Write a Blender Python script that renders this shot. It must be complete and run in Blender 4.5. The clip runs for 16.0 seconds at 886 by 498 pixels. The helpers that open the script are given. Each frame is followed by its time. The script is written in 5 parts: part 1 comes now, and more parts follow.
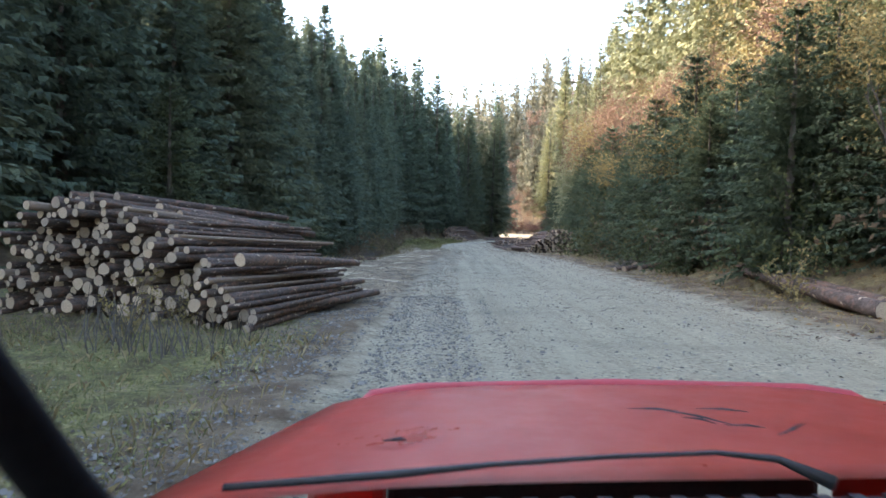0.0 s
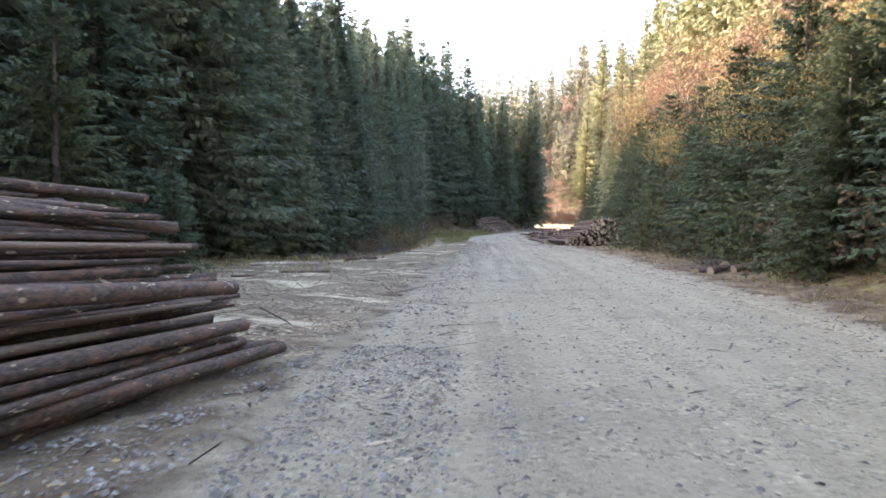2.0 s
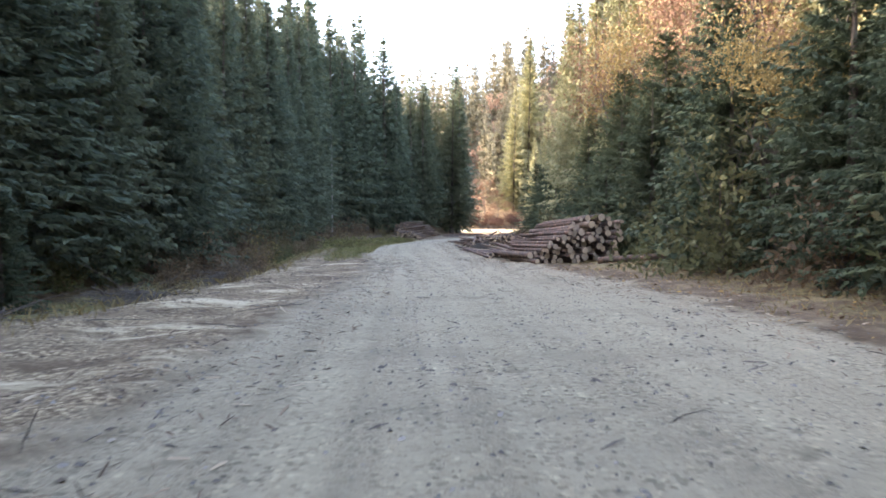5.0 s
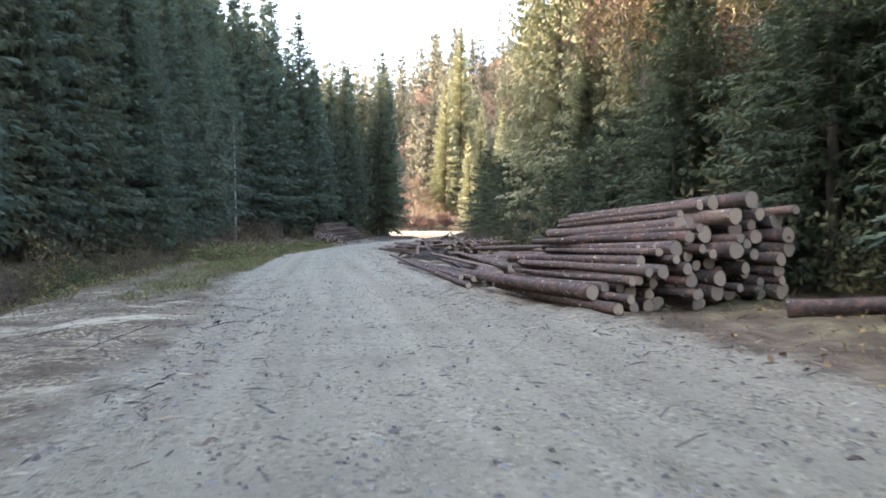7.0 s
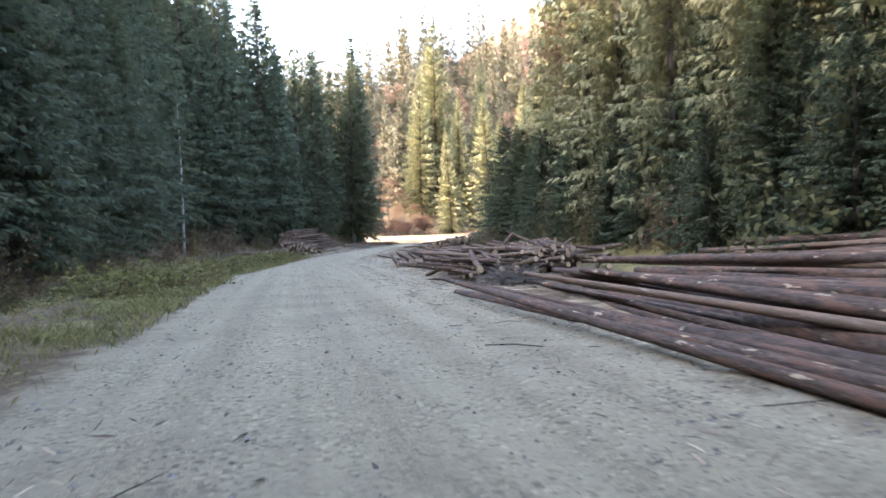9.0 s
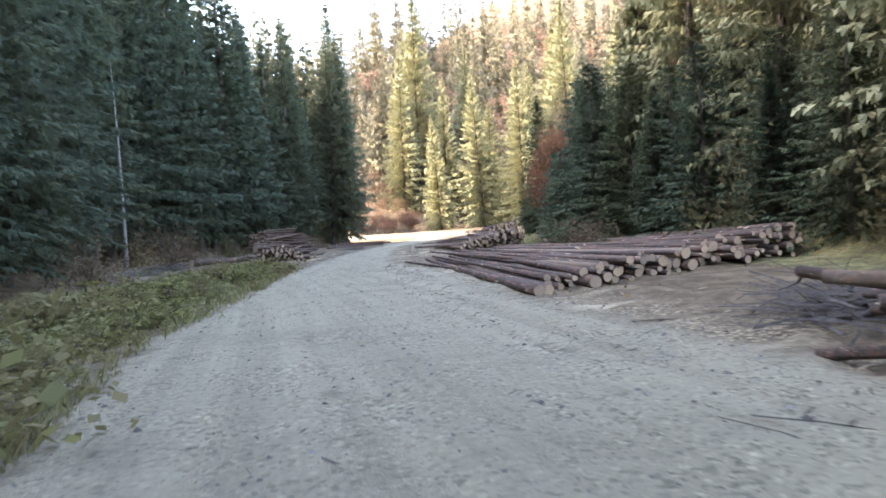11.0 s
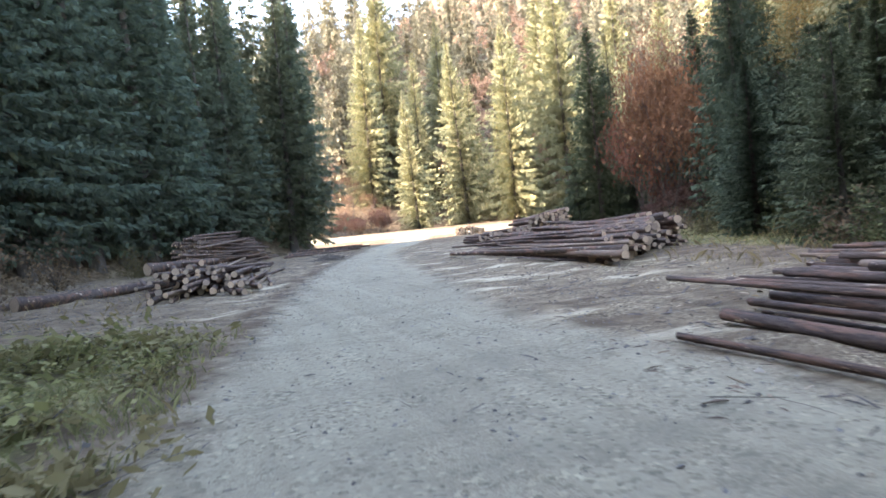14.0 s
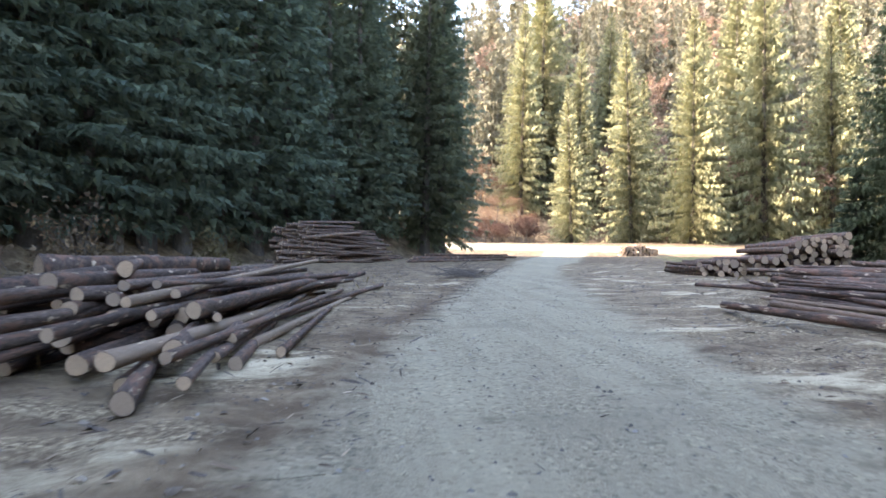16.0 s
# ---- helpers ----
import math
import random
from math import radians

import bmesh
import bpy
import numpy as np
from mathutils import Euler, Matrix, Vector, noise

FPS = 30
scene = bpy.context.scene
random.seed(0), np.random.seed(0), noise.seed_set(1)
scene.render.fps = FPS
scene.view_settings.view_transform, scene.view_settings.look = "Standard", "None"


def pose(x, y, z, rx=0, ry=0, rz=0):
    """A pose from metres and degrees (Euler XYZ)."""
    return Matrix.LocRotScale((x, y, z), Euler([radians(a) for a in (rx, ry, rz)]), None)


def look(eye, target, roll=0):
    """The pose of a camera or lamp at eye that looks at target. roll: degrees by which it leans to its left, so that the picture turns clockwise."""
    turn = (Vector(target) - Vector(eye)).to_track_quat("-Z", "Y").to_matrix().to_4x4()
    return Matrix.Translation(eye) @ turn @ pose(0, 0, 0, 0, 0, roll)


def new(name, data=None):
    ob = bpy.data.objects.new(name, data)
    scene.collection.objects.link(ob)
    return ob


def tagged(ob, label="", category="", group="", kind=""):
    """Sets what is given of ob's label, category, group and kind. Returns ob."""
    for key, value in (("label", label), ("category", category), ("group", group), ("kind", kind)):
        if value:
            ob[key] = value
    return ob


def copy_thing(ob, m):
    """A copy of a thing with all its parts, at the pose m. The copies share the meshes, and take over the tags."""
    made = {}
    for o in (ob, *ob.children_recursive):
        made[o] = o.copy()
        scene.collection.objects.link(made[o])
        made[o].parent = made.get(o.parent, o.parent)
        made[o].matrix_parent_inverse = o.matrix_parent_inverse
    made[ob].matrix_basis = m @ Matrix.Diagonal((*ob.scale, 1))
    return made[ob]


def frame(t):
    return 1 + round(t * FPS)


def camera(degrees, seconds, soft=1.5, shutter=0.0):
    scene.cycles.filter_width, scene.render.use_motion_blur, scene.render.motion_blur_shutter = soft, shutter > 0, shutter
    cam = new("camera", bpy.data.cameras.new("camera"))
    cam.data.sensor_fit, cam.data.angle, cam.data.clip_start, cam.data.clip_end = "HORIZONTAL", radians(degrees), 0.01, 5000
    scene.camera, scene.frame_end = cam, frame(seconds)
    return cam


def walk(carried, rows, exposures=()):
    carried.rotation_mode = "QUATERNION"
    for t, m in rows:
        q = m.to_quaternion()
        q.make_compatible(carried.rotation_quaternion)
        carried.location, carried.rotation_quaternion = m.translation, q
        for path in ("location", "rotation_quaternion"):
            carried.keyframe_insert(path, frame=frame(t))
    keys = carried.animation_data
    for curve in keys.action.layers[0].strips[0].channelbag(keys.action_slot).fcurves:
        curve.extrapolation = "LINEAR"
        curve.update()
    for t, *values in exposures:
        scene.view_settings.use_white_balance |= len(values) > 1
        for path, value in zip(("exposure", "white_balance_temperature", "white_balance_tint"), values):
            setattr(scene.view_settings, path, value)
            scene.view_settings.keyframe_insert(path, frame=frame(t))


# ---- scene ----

# ---- camera: a driver's view along a gravel forest road ----
cam = camera(70, 16.0, soft=1.6, shutter=0.15)
PATH = [  # seconds, place, heading to the left, pitch up, lean to the left
    (0.0, -0.00, -0.00, 1.621, -0.00, -1.46, 1.05),
    (0.5, 0.09, 1.34, 1.603, 1.64, -1.89, 0.95),
    (1.0, 0.28, 3.08, 1.608, 1.87, -2.01, 1.05),
    (1.5, 0.53, 5.30, 1.618, 3.13, -2.48, 0.56),
    (2.0, 0.68, 7.90, 1.600, 3.14, -2.27, 0.41),
    (2.5, 0.82, 10.78, 1.590, 2.75, -2.07, 0.08),
    (3.0, 0.95, 13.87, 1.584, 1.32, -2.23, 0.01),
    (3.5, 1.09, 17.03, 1.543, 0.85, -1.95, 0.64),
    (4.0, 1.18, 20.19, 1.528, -0.22, -1.92, 0.17),
    (6.5, 2.72, 41.37, 1.433, -9.02, -1.44, -0.39),
    (7.0, 2.70, 44.74, 1.465, -10.33, -1.58, -0.62),
    (7.5, 2.53, 48.46, 1.420, -11.00, -1.24, -0.13),
    (8.0, 2.38, 52.01, 1.425, -11.80, -1.40, -0.16),
    (8.5, 2.26, 56.10, 1.451, -12.67, -1.57, -0.43),
    (9.0, 2.18, 60.27, 1.415, -13.36, -1.25, -2.31),
    (11.5, 1.47, 81.76, 1.534, -16.79, -1.84, -3.89),
    (12.0, 1.56, 85.95, 1.568, -17.80, -2.40, -3.91),
    (12.5, 2.04, 90.14, 1.563, -19.05, -2.31, -4.75),
    (13.0, 2.47, 94.25, 1.594, -20.49, -2.33, -6.92),
    (13.5, 3.03, 98.55, 1.598, -20.15, -1.92, -5.79),
    (14.0, 3.56, 102.68, 1.589, -20.11, -1.96, -5.88),
    (14.5, 4.13, 106.71, 1.559, -19.49, -2.71, -7.34),
    (15.0, 4.71, 110.84, 1.525, -8.71, -1.60, -3.75),
    (15.5, 5.50, 114.81, 1.555, -6.22, -0.57, -1.13),
    (16.0, 6.60, 118.90, 1.565, -7.79, -0.49, 0.16),
]
EXPOSURES = [(0, 3.4, 6600, 12), (0.5, 3.55, 6900, 17), (1.5, 3.87, 7300, 21), (3.5, 3.84, 7300, 21), (5.5, 3.84, 7200, 20), (7, 3.84, 7000, 18), (9, 3.92, 7100, 19), (11, 4.03, 7050, 19), (13, 4.07, 7000, 19), (15.5, 4.02, 6850, 18), (16, 3.97, 6850, 18)]
walk(cam, [(t, pose(x, y, z, 90 + pitch, 0, yaw) @ pose(0, 0, 0, 0, 0, lean)) for t, x, y, z, yaw, pitch, lean in PATH], EXPOSURES)

# ---- world, sun ----
SUN_EL, SUN_DIR = radians(23), Vector((-0.97, 0.18, 0)).normalized()
world = bpy.data.worlds.new("sky")
world.use_nodes = True
scene.world = world
wt = world.node_tree
sky = wt.nodes.new("ShaderNodeTexSky")
sky.sky_type, sky.sun_disc = "NISHITA", False
sky.sun_elevation, sky.sun_rotation = SUN_EL, math.atan2(SUN_DIR.x, SUN_DIR.y)
sky.air_density, sky.dust_density = 1.0, 2.0
wt.links.new(sky.outputs[0], wt.nodes["Background"].inputs[0])
wt.nodes["Background"].inputs[1].default_value = 0.15
lamp = bpy.data.lights.new("sun", "SUN")
lamp.energy, lamp.angle, lamp.color = 2.4, radians(0.6), (1.0, 0.90, 0.77)
sun = new("sun", lamp)
sun.matrix_world = look(SUN_DIR * 100 * math.cos(SUN_EL) + Vector((0, 0, 100 * math.sin(SUN_EL))), (0, 0, 0))


# ---- materials ----
def material(name, rough=0.9, spec=0.2):
    m = bpy.data.materials.new(name)
    m.use_nodes = True
    b = m.node_tree.nodes["Principled BSDF"]
    b.inputs["Roughness"].default_value = rough
    b.inputs["Specular IOR Level"].default_value = spec
    return m, m.node_tree, b


def ramp(nt, fac, stops):
    r = nt.nodes.new("ShaderNodeValToRGB")
    e = r.color_ramp.elements
    while len(e) < len(stops):
        e.new(0.5)
    for el, (p, c) in zip(e, stops):
        el.position, el.color = p, (*c, 1) if len(c) == 3 else c
    nt.links.new(fac, r.inputs[0])
    return r.outputs[0]


def mix(nt, fac, a, b, mode="MIX"):
    n = nt.nodes.new("ShaderNodeMix")
    n.data_type, n.blend_type = "RGBA", mode
    for sock, v in ((0, fac), (6, a), (7, b)):
        if isinstance(v, (int, float)):
            n.inputs[sock].default_value = v
        elif isinstance(v, tuple):
            n.inputs[sock].default_value = (*v, 1)
        else:
            nt.links.new(v, n.inputs[sock])
    return n.outputs[2]


def noise_tex(nt, scale, detail=4, rough=0.6, coord="Object"):
    tc = nt.nodes.new("ShaderNodeTexCoord")
    n = nt.nodes.new("ShaderNodeTexNoise")
    n.inputs["Scale"].default_value, n.inputs["Detail"].default_value, n.inputs["Roughness"].default_value = scale, detail, rough
    nt.links.new(tc.outputs[coord], n.inputs["Vector"])
    return n.outputs[0]


def bump(nt, b, height, strength, distance):
    n = nt.nodes.new("ShaderNodeBump")
    n.inputs["Strength"].default_value, n.inputs["Distance"].default_value = strength, distance
    nt.links.new(height, n.inputs["Height"])
    nt.links.new(n.outputs[0], b.inputs["Normal"])


def leafy(name, dark, light, translucent=0.25, tint=None, needles=0):
    """Foliage: the tone varies from tree to tree and from spray to spray."""
    m, nt, b = material(name, 0.75, 0.15)
    info = nt.nodes.new("ShaderNodeObjectInfo")
    geo = nt.nodes.new("ShaderNodeNewGeometry")
    c = ramp(nt, geo.outputs["Random Per Island"], [(0.0, dark), (1.0, light)])
    if tint:
        c = mix(nt, ramp(nt, info.outputs["Random"], [(0.35, (0, 0, 0)), (0.9, (0.8, 0.8, 0.8))]), c, tint)
    c = mix(nt, ramp(nt, noise_tex(nt, 0.6), [(0.40, (0, 0, 0)), (0.75, (0.35, 0.35, 0.35))]), c, tuple(v * 0.7 for v in dark))
    nt.links.new(c, b.inputs["Base Color"])
    tr = nt.nodes.new("ShaderNodeBsdfTranslucent")
    nt.links.new(c, tr.inputs[0])
    sh = nt.nodes.new("ShaderNodeMixShader")
    sh.inputs[0].default_value = translucent
    nt.links.new(b.outputs[0], sh.inputs[1])
    nt.links.new(tr.outputs[0], sh.inputs[2])
    out = sh.outputs[0]
    if needles:  # gaps between the needles of a spray
        clear = nt.nodes.new("ShaderNodeBsdfTransparent")
        gap = nt.nodes.new("ShaderNodeMixShader")
        nt.links.new(ramp(nt, noise_tex(nt, needles, 2, 0.7), [(0.40, (1, 1, 1)), (0.44, (0, 0, 0))]), gap.inputs[0])
        nt.links.new(out, gap.inputs[1])
        nt.links.new(clear.outputs[0], gap.inputs[2])
        out = gap.outputs[0]
    nt.links.new(out, nt.nodes["Material Output"].inputs[0])
    return m


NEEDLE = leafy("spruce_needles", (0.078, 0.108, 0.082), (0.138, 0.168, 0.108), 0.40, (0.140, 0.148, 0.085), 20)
# same needles darkened: the shade along the right-hand wood is put into the colour
SHADED_NEEDLE = leafy("shaded_spruce_needles", (0.052, 0.076, 0.052), (0.105, 0.132, 0.078), 0.35, (0.095, 0.110, 0.055), 22)
# yellowed copy of the needles: sunlight on the crowns is put into the colour
SUNLIT_NEEDLE = leafy("sunlit_spruce_needles", (0.155, 0.155, 0.080), (0.335, 0.325, 0.185), 0.12, (0.20, 0.20, 0.11), 9)
# sunlight and distance haze put into the needle colour, paler and greyer
HAZY_NEEDLE = leafy("hazy_hillside_needles", (0.11, 0.11, 0.075), (0.235, 0.22, 0.15), 0.15, (0.18, 0.155, 0.115), 5)
RUST = leafy("rust_leaves", (0.115, 0.066, 0.044), (0.235, 0.140, 0.092), 0.25, (0.20, 0.13, 0.085), 14)
RED = leafy("red_beech_leaves", (0.105, 0.042, 0.026), (0.215, 0.098, 0.055), 0.25, (0.20, 0.12, 0.05), 10)
# rust leaves darkened: the shade at the hill's foot is put into the colour
SHADED_RUST = leafy("shaded_thicket_leaves", (0.060, 0.034, 0.027), (0.115, 0.066, 0.048), 0.12, None, 12)
BROWN = leafy("brown_leaves", (0.085, 0.060, 0.038), (0.21, 0.15, 0.090), 0.3, None, 20)
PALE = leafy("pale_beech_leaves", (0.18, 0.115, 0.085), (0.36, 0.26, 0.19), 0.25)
YELLOW = leafy("yellow_leaves", (0.17, 0.125, 0.050), (0.31, 0.240, 0.105), 0.3, None, 16)
SHRUB = leafy("shrub_leaves", (0.045, 0.058, 0.026), (0.12, 0.13, 0.055), 0.3, (0.13, 0.10, 0.05), 20)
GRASS = leafy("grass_blades", (0.095, 0.098, 0.040), (0.295, 0.275, 0.120), 0.35)
WEED = leafy("weed_leaves", (0.070, 0.076, 0.027), (0.235, 0.220, 0.085), 0.35, (0.20, 0.16, 0.08), 6)
DRY = leafy("dry_grass", (0.16, 0.12, 0.055), (0.32, 0.25, 0.13), 0.3)


def bark_material(name, dark, light, peeled=None, stretch=(1, 1, 1)):
    """Flaky bark: dark plates, and on felled logs reddish inner bark, knots and long scars."""
    m, nt, b = material(name, 0.85, 0.2)
    info = nt.nodes.new("ShaderNodeObjectInfo")
    tc_ = nt.nodes.new("ShaderNodeTexCoord")
    mp = nt.nodes.new("ShaderNodeMapping")
    mp.inputs["Scale"].default_value = stretch
    nt.links.new(tc_.outputs["Object"], mp.inputs[0])
    away = nt.nodes.new("ShaderNodeVectorMath")
    away.operation = "SCALE"
    away.inputs[0].default_value = (37, 91, 53)
    nt.links.new(info.outputs["Random"], away.inputs["Scale"])
    nt.links.new(away.outputs[0], mp.inputs["Location"])

    def grain(scale, detail, rough):
        n = nt.nodes.new("ShaderNodeTexNoise")
        n.inputs["Scale"].default_value, n.inputs["Detail"].default_value, n.inputs["Roughness"].default_value = scale, detail, rough
        nt.links.new(mp.outputs[0], n.inputs["Vector"])
        return n.outputs[0]

    c = ramp(nt, grain(2.6, 6, 0.75), [(0.34, dark), (0.50, tuple((p + q) / 2.4 for p, q in zip(dark, light))), (0.68, light)])
    c = mix(nt, ramp(nt, info.outputs["Random"], [(0.0, (0, 0, 0)), (0.7, (0.7, 0.7, 0.7)), (1.0, (0.1, 0.1, 0.1))]), c, tuple(v * 0.9 for v in dark))
    if peeled:
        c = mix(nt, ramp(nt, grain(0.75, 4, 0.65), [(0.50, (0, 0, 0)), (0.60, (0.75, 0.75, 0.75))]), c, (0.175, 0.098, 0.066))
        c = mix(nt, ramp(nt, info.outputs["Random"], [(0.0, (0.7, 0.7, 0.7)), (0.10, (0, 0, 0))]), c, (0.30, 0.225, 0.155))
        c = mix(nt, ramp(nt, grain(1.1, 4, 0.6), [(0.63, (0, 0, 0)), (0.67, (0.9, 0.9, 0.9))]), c, peeled)
        knot = nt.nodes.new("ShaderNodeTexVoronoi")
        knot.inputs["Scale"].default_value = 0.55
        nt.links.new(mp.outputs[0], knot.inputs["Vector"])
        c = mix(nt, ramp(nt, knot.outputs["Distance"], [(0.025, (0.42, 0.42, 0.42)), (0.07, (0, 0, 0))]), c, (0.33, 0.26, 0.185))
    nt.links.new(c, b.inputs["Base Color"])
    bump(nt, b, grain(6, 6, 0.75), 0.9, 0.03)
    return m


BARK = bark_material("spruce_bark", (0.042, 0.030, 0.025), (0.215, 0.160, 0.128), (0.46, 0.36, 0.25), (1, 26, 1))
TRUNK = bark_material("trunk_bark", (0.06, 0.052, 0.044), (0.20, 0.17, 0.145), None, (5, 5, 1.5))

CUT, nt, b = material("cut_wood", 0.8, 0.2)
info = nt.nodes.new("ShaderNodeObjectInfo")
tc = nt.nodes.new("ShaderNodeTexCoord")
wave = nt.nodes.new("ShaderNodeTexWave")
wave.wave_type, wave.rings_direction = "RINGS", "Y"
wave.inputs["Scale"].default_value, wave.inputs["Distortion"].default_value = 9.0, 2.0
nt.links.new(tc.outputs["Object"], wave.inputs["Vector"])
c = ramp(nt, wave.outputs[1], [(0.0, (0.37, 0.255, 0.165)), (1.0, (0.53, 0.385, 0.26))])
c = mix(nt, ramp(nt, info.outputs["Random"], [(0.1, (0, 0, 0)), (1.0, (0.8, 0.8, 0.8))]), c, (0.21, 0.165, 0.13))
c = mix(nt, ramp(nt, noise_tex(nt, 5), [(0.45, (0, 0, 0)), (0.75, (0.7, 0.7, 0.7))]), c, (0.22, 0.17, 0.12))
nt.links.new(c, b.inputs["Base Color"])

GROUND, nt, b = material("forest_ground", 0.95, 0.15)
zone = nt.nodes.new("ShaderNodeAttribute")
zone.attribute_name = "zone"
sep = nt.nodes.new("ShaderNodeSeparateColor")
nt.links.new(zone.outputs["Color"], sep.inputs[0])
fine, mid, big = noise_tex(nt, 14, 8, 0.75), noise_tex(nt, 1.3, 6, 0.65), noise_tex(nt, 0.22, 4, 0.6)


def zone_mask(channel, noise_out, spread=0.55, edge=0.1):
    """A plan zone with a ragged edge."""
    add = nt.nodes.new("ShaderNodeMath")
    add.operation = "MULTIPLY_ADD"
    nt.links.new(noise_out, add.inputs[0])
    add.inputs[1].default_value = spread
    nt.links.new(sep.outputs[channel], add.inputs[2])
    return ramped(add.outputs[0], 0.5 + spread / 2 - edge, 0.5 + spread / 2 + edge)


def ramped(out, lo, hi):
    n = nt.nodes.new("ShaderNodeMapRange")
    n.inputs[1].default_value, n.inputs[2].default_value = lo, hi
    n.clamp = True
    nt.links.new(out, n.inputs[0])
    return n.outputs[0]


def streak(scale_x, scale_y, detail=5):
    """Noise drawn out along the road."""
    tc_ = nt.nodes.new("ShaderNodeTexCoord")
    mp = nt.nodes.new("ShaderNodeMapping")
    mp.inputs["Scale"].default_value = (scale_x, scale_y, 1)
    n = nt.nodes.new("ShaderNodeTexNoise")
    n.inputs["Scale"].default_value, n.inputs["Detail"].default_value, n.inputs["Roughness"].default_value = 1.0, detail, 0.65
    nt.links.new(tc_.outputs["Object"], mp.inputs[0])
    nt.links.new(mp.outputs[0], n.inputs["Vector"])
    return n.outputs[0]


speck = noise_tex(nt, 55, 6, 0.8)
long_ = streak(1.3, 0.10)
wide = streak(0.25, 0.6)
dirt = ramp(nt, mid, [(0.32, (0.072, 0.053, 0.038)), (0.5, (0.135, 0.102, 0.075)), (0.68, (0.235, 0.183, 0.135))])
gravel = ramp(nt, speck, [(0.30, (0.128, 0.110, 0.087)), (0.44, (0.250, 0.222, 0.178)), (0.62, (0.405, 0.365, 0.297))])
packed = ramp(nt, fine, [(0.3, (0.260, 0.232, 0.187)), (0.7, (0.375, 0.34, 0.276))])
worn = nt.nodes.new("ShaderNodeMath")
worn.operation = "MULTIPLY_ADD"
nt.links.new(zone.outputs["Alpha"], worn.inputs[0])
worn.inputs[1].default_value = 0.26
nt.links.new(long_, worn.inputs[2])
gravel = mix(nt, ramped(worn.outputs[0], 0.46, 0.62), gravel, packed)
vor = nt.nodes.new("ShaderNodeTexVoronoi")
vor.inputs["Scale"].default_value = 24.0
nt.links.new(nt.nodes.new("ShaderNodeTexCoord").outputs["Object"], vor.inputs["Vector"])
cell = nt.nodes.new("ShaderNodeSeparateColor")
nt.links.new(vor.outputs["Color"], cell.inputs[0])
pebble = ramp(nt, cell.outputs[0], [(0.0, (0.42, 0.42, 0.42)), (0.16, (0.72, 0.72, 0.72)), (0.3, (1.0, 1.0, 1.0)), (0.86, (1.0, 1.0, 1.0)), (1.0, (1.5, 1.48, 1.42))])
loose = ramp(nt, noise_tex(nt, 0.9, 5, 0.7), [(0.36, (0.15, 0.15, 0.15)), (0.62, (1, 1, 1))])
gravel = mix(nt, loose, gravel, mix(nt, 1.0, gravel, pebble, "MULTIPLY"))
tone = ramp(nt, streak(1.9, 0.045, 4), [(0.35, (0.80, 0.80, 0.80)), (0.65, (1.0, 1.0, 1.0))])
gravel = mix(nt, 1.0, gravel, tone, "MULTIPLY")
gravel = mix(nt, ramp(nt, noise_tex(nt, 0.75, 6, 0.72), [(0.60, (0, 0, 0)), (0.70, (0.75, 0.75, 0.75))]), gravel, (0.115, 0.098, 0.078))
gravel = mix(nt, ramp(nt, wide, [(0.50, (0, 0, 0)), (0.66, (0.4, 0.4, 0.4))]), gravel, (0.165, 0.15, 0.125))
turf = ramp(nt, mid, [(0.32, (0.085, 0.09, 0.042)), (0.52, (0.16, 0.16, 0.075)), (0.70, (0.27, 0.22, 0.14))])
turf = mix(nt, 1.0, turf, ramp(nt, noise_tex(nt, 9, 6, 0.75), [(0.34, (0.35, 0.33, 0.30)), (0.5, (0.95, 0.93, 0.90)), (0.64, (1.45, 1.35, 1.2))]), "MULTIPLY")
litter = ramp(nt, fine, [(0.38, (0.070, 0.052, 0.038)), (0.5, (0.19, 0.15, 0.112)), (0.62, (0.52, 0.44, 0.33))])
litter = mix(nt, ramp(nt, streak(0.5, 1.6, 4), [(0.42, (0.85, 0.85, 0.85)), (0.56, (0, 0, 0))]), litter, dirt)
litter = mix(nt, ramp(nt, streak(0.30, 0.75, 6), [(0.54, (0, 0, 0)), (0.62, (0.85, 0.85, 0.85))]), litter, ramp(nt, speck, [(0.36, (0.25, 0.205, 0.155)), (0.52, (0.60, 0.53, 0.42))]))
c = mix(nt, zone_mask(1, mid, 1.1, 0.16), dirt, turf)
c = mix(nt, zone_mask(2, wide, 1.7, 0.2), c, litter)
c = mix(nt, zone_mask(0, mid, 0.9, 0.15), c, gravel)
c = mix(nt, 1.0, c, (1.02, 1.0, 0.87), "MULTIPLY")  # all ground colours shifted from blue towards tan
nt.links.new(c, b.inputs["Base Color"])
rough_ = nt.nodes.new("ShaderNodeMath")
rough_.operation = "MULTIPLY_ADD"
nt.links.new(noise_tex(nt, 4.5, 6, 0.7), rough_.inputs[0])
rough_.inputs[1].default_value = 1.6
nt.links.new(noise_tex(nt, 30, 8, 0.75), rough_.inputs[2])
bump(nt, b, rough_.outputs[0], 0.8, 0.06)

STONE, nt, b = material("gravel_stone", 0.9)
nt.links.new(ramp(nt, nt.nodes.new("ShaderNodeNewGeometry").outputs["Random Per Island"], [(0, (0.06, 0.054, 0.047)), (0.6, (0.125, 0.114, 0.098)), (1, (0.22, 0.205, 0.178))]), b.inputs["Base Color"])
CHIP, nt, b = material("wood_chips", 0.9)
nt.links.new(ramp(nt, nt.nodes.new("ShaderNodeNewGeometry").outputs["Random Per Island"], [(0, (0.045, 0.034, 0.026)), (0.55, (0.14, 0.10, 0.07)), (0.85, (0.27, 0.21, 0.145)), (1, (0.42, 0.34, 0.24))]), b.inputs["Base Color"])
